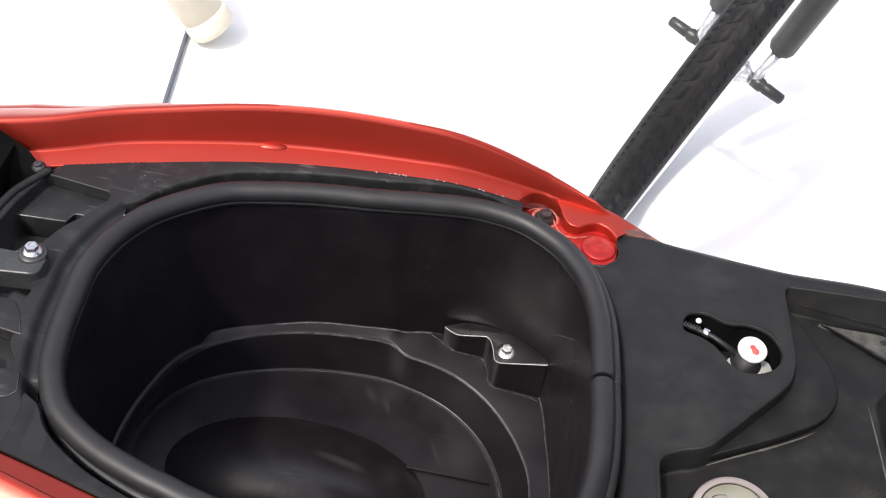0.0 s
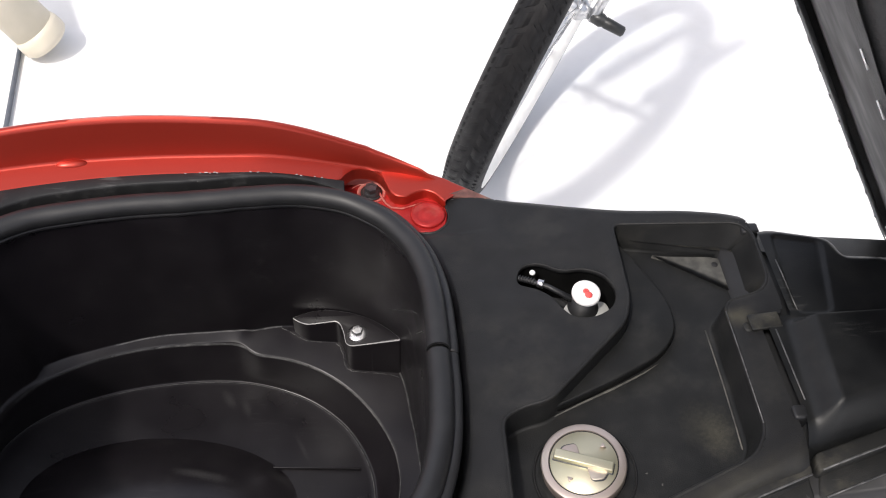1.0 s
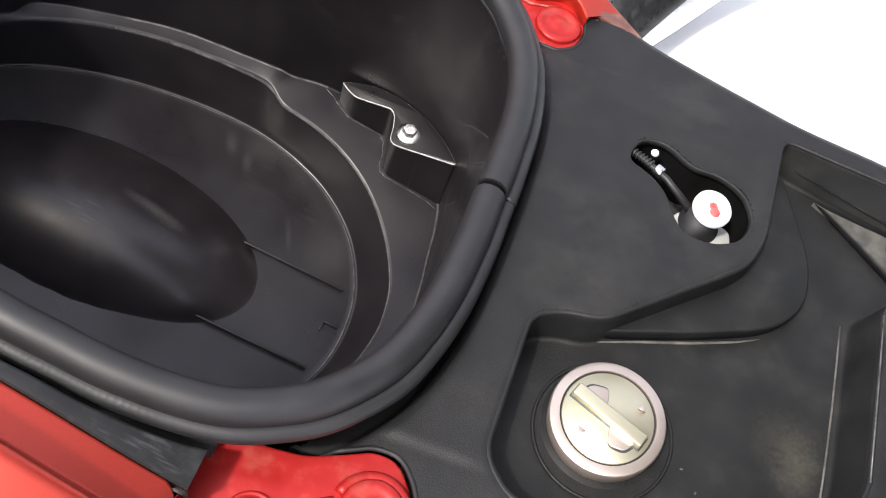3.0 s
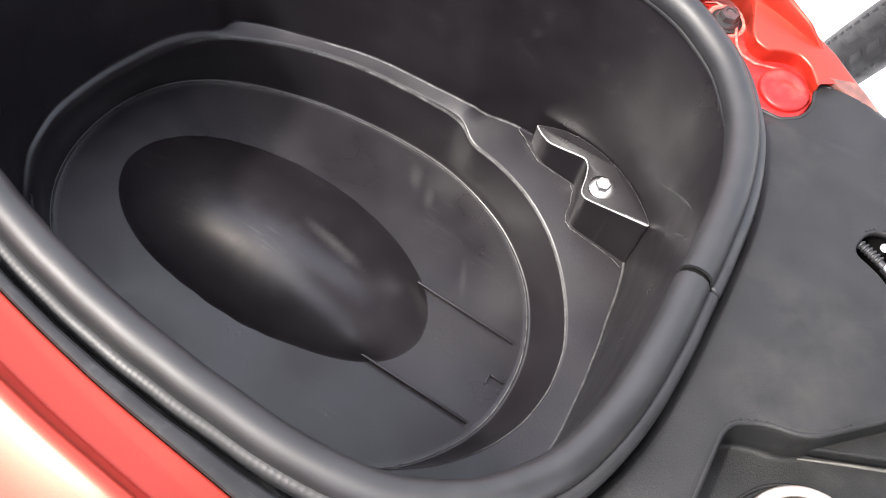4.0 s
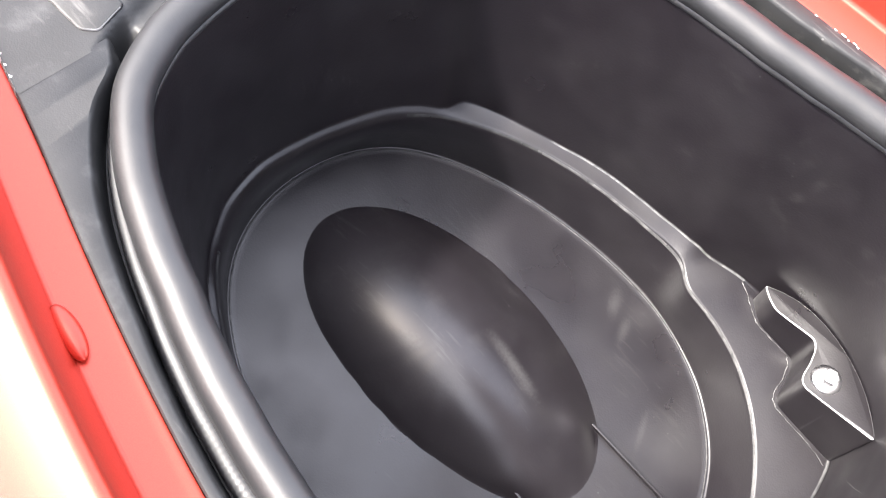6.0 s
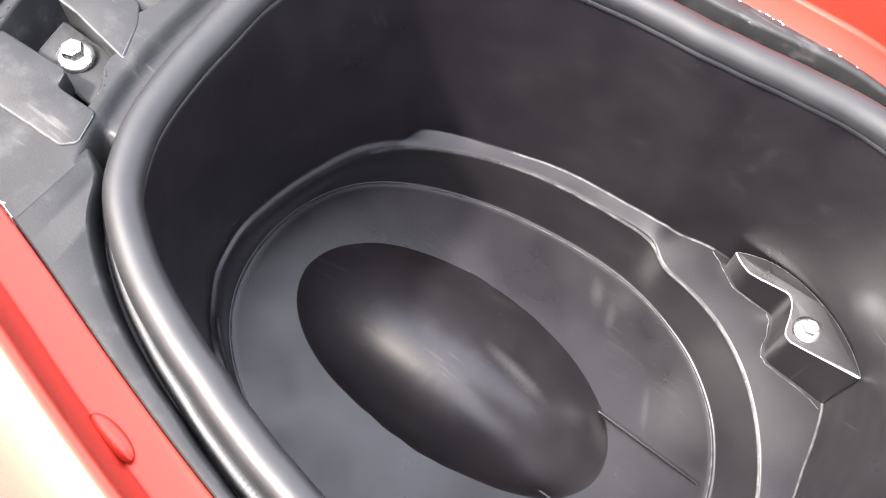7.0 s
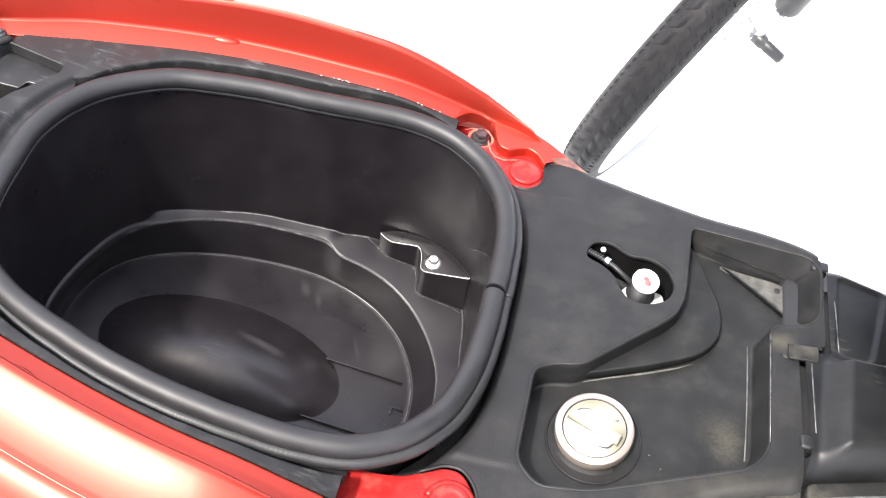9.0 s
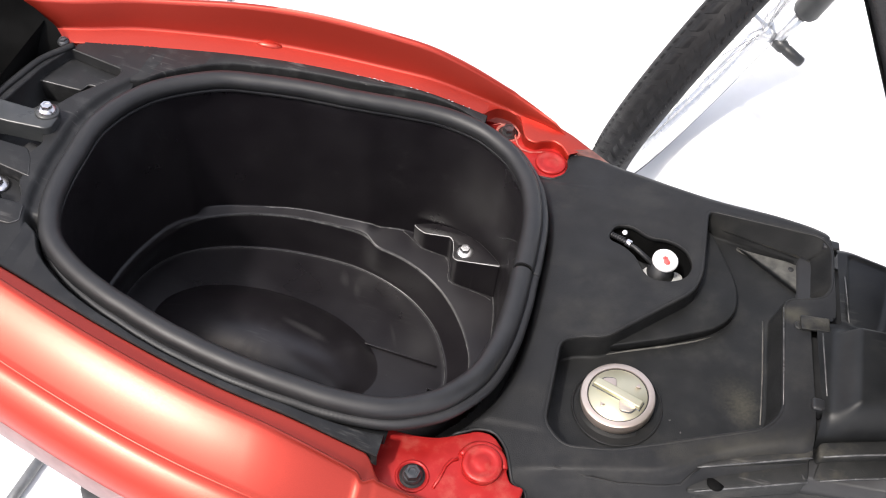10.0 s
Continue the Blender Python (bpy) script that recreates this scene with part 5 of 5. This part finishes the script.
# the well's shade is painted in as well
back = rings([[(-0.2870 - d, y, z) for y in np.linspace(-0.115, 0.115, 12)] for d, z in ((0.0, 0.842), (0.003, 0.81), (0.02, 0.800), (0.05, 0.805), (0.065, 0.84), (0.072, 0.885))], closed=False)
part("tail_well", fix(back), M_BLACK, scooter, "well behind the tray, blackened for its deep shade")
under = prism(rounded([(-0.285, 0.10), (-0.215, 0.12), (-0.215, -0.12), (-0.285, -0.10)], 0.01), 0.74, 0.780)
part("tray_floor", fix(under), M_SEATBASE, scooter)

# ---- open seat ----
seat = new("seat")
seat.parent = scooter
seat.matrix_local = pose(0.53, 0.0, 0.79, 0, -32, 0)
tagged(seat, "open black vinyl seat seen from below with stapled edges")


def seat_w(s):
    return float(np.interp(s, [0.0, 0.08, 0.3, 0.5, 0.62, 0.68], [0.118, 0.128, 0.140, 0.135, 0.110, 0.05]))


rows = []
for s in np.linspace(-0.02, 0.66, 50):
    w = seat_w(s)
    rows.append([(x, y * w, s) for x, y in ((0.002, -0.80), (0.0, -0.97), (0.004, -1.0), (0.03, -1.0), (0.06, -0.9), (0.078, -0.5), (0.082, 0.0), (0.078, 0.5), (0.06, 0.9), (0.03, 1.0), (0.004, 1.0), (0.0, 0.97), (0.002, 0.80))])
part("seat_cover", fix(rings(rows, closed=False)), M_VINYL, seat, "black vinyl cover folded under the edge")
rows = []
for s in np.linspace(-0.015, 0.64, 60):
    w = seat_w(s) - 0.030
    rows.append([(0.006, y * w, s) for y in (-1.0, -0.98, 0.0, 0.98, 1.0)])
bm = rings(rows, closed=False)
part("seat_base", fix(bm), M_SEATBASE, seat, "dark moulded seat base")
for s in (1, -1):
    rows = []
    for k, t in enumerate(np.linspace(-0.015, 0.63, 150)):
        w = seat_w(t)
        wave = 0.0045 * (1 - abs(((t / 0.026) % 1.0) * 2 - 1)) + 0.0015 * math.sin(t * 190)
        rows.append([(-0.0012, side_y, t) for side_y in (s * (w * 0.985), s * (w - 0.014), s * (w - 0.026 - wave), s * (w - 0.027 - wave))])
    part("vinyl_hem", fix(rings(rows, closed=False)), M_VINYL, seat, "jagged stapled vinyl hem")
    for k in range(16):
        t = 0.02 + 0.027 * k
        b = box((0.0008, 0.0011, 0.0085), pose(-0.0020, s * (seat_w(t) - 0.0165), t, s * 14, 0, 0))
        part("staple", b, M_ZINC, seat)
hinge = part("seat_hinge", box((0.030, 0.10, 0.012), pose(0.485, 0.0, 0.795, 0, 20, 0), 0.003), M_RUBBER, scooter, "black seat hinge plate")
for k in range(4):
    part("hinge_tooth", box((0.010, 0.006, 0.010), pose(0.502 + 0.008 * k, 0.062 - 0.012 * k, 0.800), 0.002), M_RUBBER, hinge)

# added dark sheet that hides the ground behind the deck's gaps
part("under_tray", fix(prism(rounded([(0.186, 0.150), (0.25, 0.140), (0.40, 0.100), (0.54, 0.05), (0.56, -0.09), (0.40, -0.105), (0.25, -0.135), (0.186, -0.150)], 0.01), lambda x, y: 0.70, lambda x, y: 0.736 + 0.06 * (x - 0.1))), M_SEATBASE, scooter, "dark tray below the cover")
rows = []
for k in range(49):
    a = 2 * math.pi * k / 48
    rows.append([((0.19 + 0.05 * math.cos(b)) * math.cos(a) - 0.10, 0.05 * math.sin(b) - 0.01, (0.19 + 0.05 * math.cos(b)) * math.sin(a) + 0.24) for b in [2 * math.pi * t / 14 for t in range(14)]])
rear_wheel = part("rear_wheel", fix(rings(rows)), M_TYRE, scooter, "black rear tyre under the body")
part("wheel_disc", lathe([(0.15, -0.02), (0.15, 0.02)], (-0.10, -0.01, 0.24), (0, 1, 0), 32), M_GREYMETAL, rear_wheel)
part("centre_stand", sweep([(0.22, -0.14, 0.012), (0.20, -0.10, 0.40), (0.20, 0.10, 0.40), (0.22, 0.14, 0.012)], 0.012, 10), M_FRAME, scooter, "black centre stand")
# lower body that closes the scooter below
rows = []
for z, k in ((0.70, 1.0), (0.50, 0.96), (0.36, 0.8)):
    rows.append([(x, y * k, z) for x, y in outline(RIM, 0.03, 60)])
part("inner_body", fix(rings(rows, cap_end=True)), M_SEATBASE, scooter, "dark body below the bin")

part("side_cowl", box((0.28, 0.05, 0.18), pose(-0.020, -0.185, 0.530, 0, 8, 0), 0.01), M_SEATBASE, scooter, "dark lower side cover")

# ---- ground ----
bm = bmesh.new()
bmesh.ops.create_grid(bm, x_segments=8, y_segments=8, size=150)
ground = part("ground", bm, M_GROUND)
tagged(ground, "pale sunlit concrete ground with faint stains", "ground", kind="structure")

# ---- bicycle ----
bicycle = thing("bicycle", "bicycle with a knobbly black tyre standing behind the scooter", "bicycle", (0, 0, 0))
WR, WT = 0.353, 0.033
wheel_m = Matrix.Translation(WHEEL_AT) @ pose(0, 0, 0, 0, 0, WHEEL_TURN) @ pose(0, 0, 0, WHEEL_LEAN, 0, 0)
# wheel plane: local x along, z up, y across
wheel = new("front_wheel")
wheel.parent = bicycle
wheel.matrix_local = wheel_m
tagged(wheel, "spoked front wheel")
rows = []
for k in range(120):
    a = 2 * math.pi * k / 120
    ring = []
    for t in range(18):
        b = 2 * math.pi * t / 18
        r = WR - 0.008 + WT * math.cos(b)
        ring.append((r * math.cos(a), WT * math.sin(b), r * math.sin(a)))
    rows.append(ring)
rows.append(rows[0])
bm = rings(rows)
bmesh.ops.remove_doubles(bm, verts=bm.verts, dist=1e-5)
# low tread lugs that lie on the casing: a broad chevron and two shoulder knobs to each pitch
random.seed(5)
for k in range(78):
    for side in (1, -1):
        for b0, b1, at, wide, slant, high in ((0.02, 0.66, 0.0, 0.78, 0.55, 0.0013), (0.72, 1.06, 0.50, 0.40, 0.25, 0.0017), (0.72, 1.04, 1.0, 0.34, 0.25, 0.0015)):
            grid = []
            for u in (0.0, 0.35, 0.7, 1.0):
                b = b0 + (b1 - b0) * u
                mid = k + at + slant * u + (0.5 if side < 0 else 0.0)
                half = wide / 2 * (1.0 - 0.25 * abs(u - 0.45)) + random.uniform(-0.02, 0.02)
                row = []
                for a, lift in ((mid - half, -0.0010), (mid - half + 0.05, high), (mid + half - 0.05, high), (mid + half, -0.0010)):
                    lift = -0.0010 if u in (0.0, 1.0) else lift
                    r = WR - 0.008 + (WT + lift) * math.cos(b)
                    row.append(bm.verts.new((r * math.cos(2 * math.pi * a / 78), side * (WT + lift) * math.sin(b), r * math.sin(2 * math.pi * a / 78))))
                grid.append(row)
            for g, h in zip(grid[:-1], grid[1:]):
                for i in range(3):
                    bm.faces.new((g[i], g[i + 1], h[i + 1], h[i]))
fix(bm)
for f in bm.faces:
    c = f.calc_center_median()
    across, up = c.y, math.hypot(c.x, c.z) - (WR - 0.008)
    f.material_index = 1 if up < -0.25 * abs(across) and up > -WT * 0.99 else 0
tyre = part("tyre", bm, M_TYRE, wheel, "knobbly black tyre with pale sidewalls")
tyre.data.materials.append(M_SKINWALL)
sharp(tyre, 40)
rows = []
for k in range(97):
    a = 2 * math.pi * k / 96
    rows.append([(r * math.cos(a), y, r * math.sin(a)) for r, y in ((WR - 0.018, -0.013), (WR - 0.040, -0.011), (WR - 0.046, 0.0), (WR - 0.040, 0.011), (WR - 0.018, 0.013))])
part("rim", fix(rings(rows, closed=False)), M_ALLOY, wheel, "silver alloy rim")
for k in range(32):
    a = 2 * math.pi * k / 32
    b = a + (0.42 if k % 2 else -0.42)
    y = 0.028 if k % 4 < 2 else -0.028
    part("spoke", sweep([(0.018 * math.cos(b), y, 0.018 * math.sin(b)), ((WR - 0.044) * math.cos(a), y * 0.12, (WR - 0.044) * math.sin(a))], 0.0011, 5), M_ALLOY, wheel)
part("hub", lathe([(0.008, -0.052), (0.020, -0.034), (0.020, -0.030), (0.012, -0.026), (0.012, 0.026), (0.020, 0.030), (0.020, 0.034), (0.008, 0.052)], (0, 0, 0), (0, 1, 0), 24), M_ALLOY, wheel, "silver hub")
for s in (1, -1):
    nut = part("skewer_end", lathe([(0.005, 0.052), (0.011, 0.056), (0.012, 0.072), (0.009, 0.078), (0.010, 0.080), (0.009, 0.112), (0.005, 0.115)], (0, 0, 0), (0, s, 0), 20), M_FRAME, wheel, "black axle end")
    fork = [(0.0, 0.0, 0.006), (0.012, 0.045, 0.007), (0.015, 0.056, 0.010), (0.016, 0.060, 0.018), (0.019, 0.068, 0.0225), (0.05, 0.20, 0.0235), (0.09, 0.36, 0.0235), (0.10, 0.42, 0.020)]
    leg = part("fork_leg", sweep([(x * FORK, s * 0.060, z) for x, z, r in fork], [r for x, z, r in fork], 14), M_FRAME, bicycle, "thick black fork leg")
    leg.matrix_local = wheel_m
    part("dropout", sweep([(0.0, s * 0.058, -0.008), (0.004, s * 0.059, 0.02), (0.013, s * 0.060, 0.056)], [0.011, 0.009, 0.009], 8), M_ALLOY, leg, "silver fork end")

# ---- post and cord ----
post = thing("post", "beige plastic leg standing aslant on the ground", "post", (-0.566, 1.330, 0))
part("foot", lathe([(0.030, 0.000), (0.046, 0.002), (0.053, 0.010), (0.054, 0.018), (0.053, 0.034), (0.049, 0.046)], (0, 0, 0.026), (-0.58, 0.02, 1), 40), M_BEIGE, post, "rounded foot of the leg")
part("tube", lathe([(0.049, 0.045), (0.047, 0.2), (0.045, 0.9)], (0, 0, 0.026), (-0.58, 0.02, 1), 32), M_BEIGE, post)
cord = thing("cord", "thin blue-grey cord lying on the ground", "cord", (0, 0, 0))
part("strand", sweep([(-0.645, 1.50, 0.008), (-0.640, 1.40, 0.008), (-0.620, 1.20, 0.008), (-0.605, 1.05, 0.008), (-0.58, 0.9, 0.008)], 0.0052, 10), M_BLUE, cord)

# ---- small things below the near side ----
peg = thing("stand_rod", "grey metal rod lying on the ground beside the scooter", "rod", (0, 0, 0))
part("rod", sweep([(-0.4753, 0.064, 0.010), (-0.4867, -0.0226, 0.010), (-0.500, -0.130, 0.010)], 0.0085, 12), M_GREYMETAL, peg)
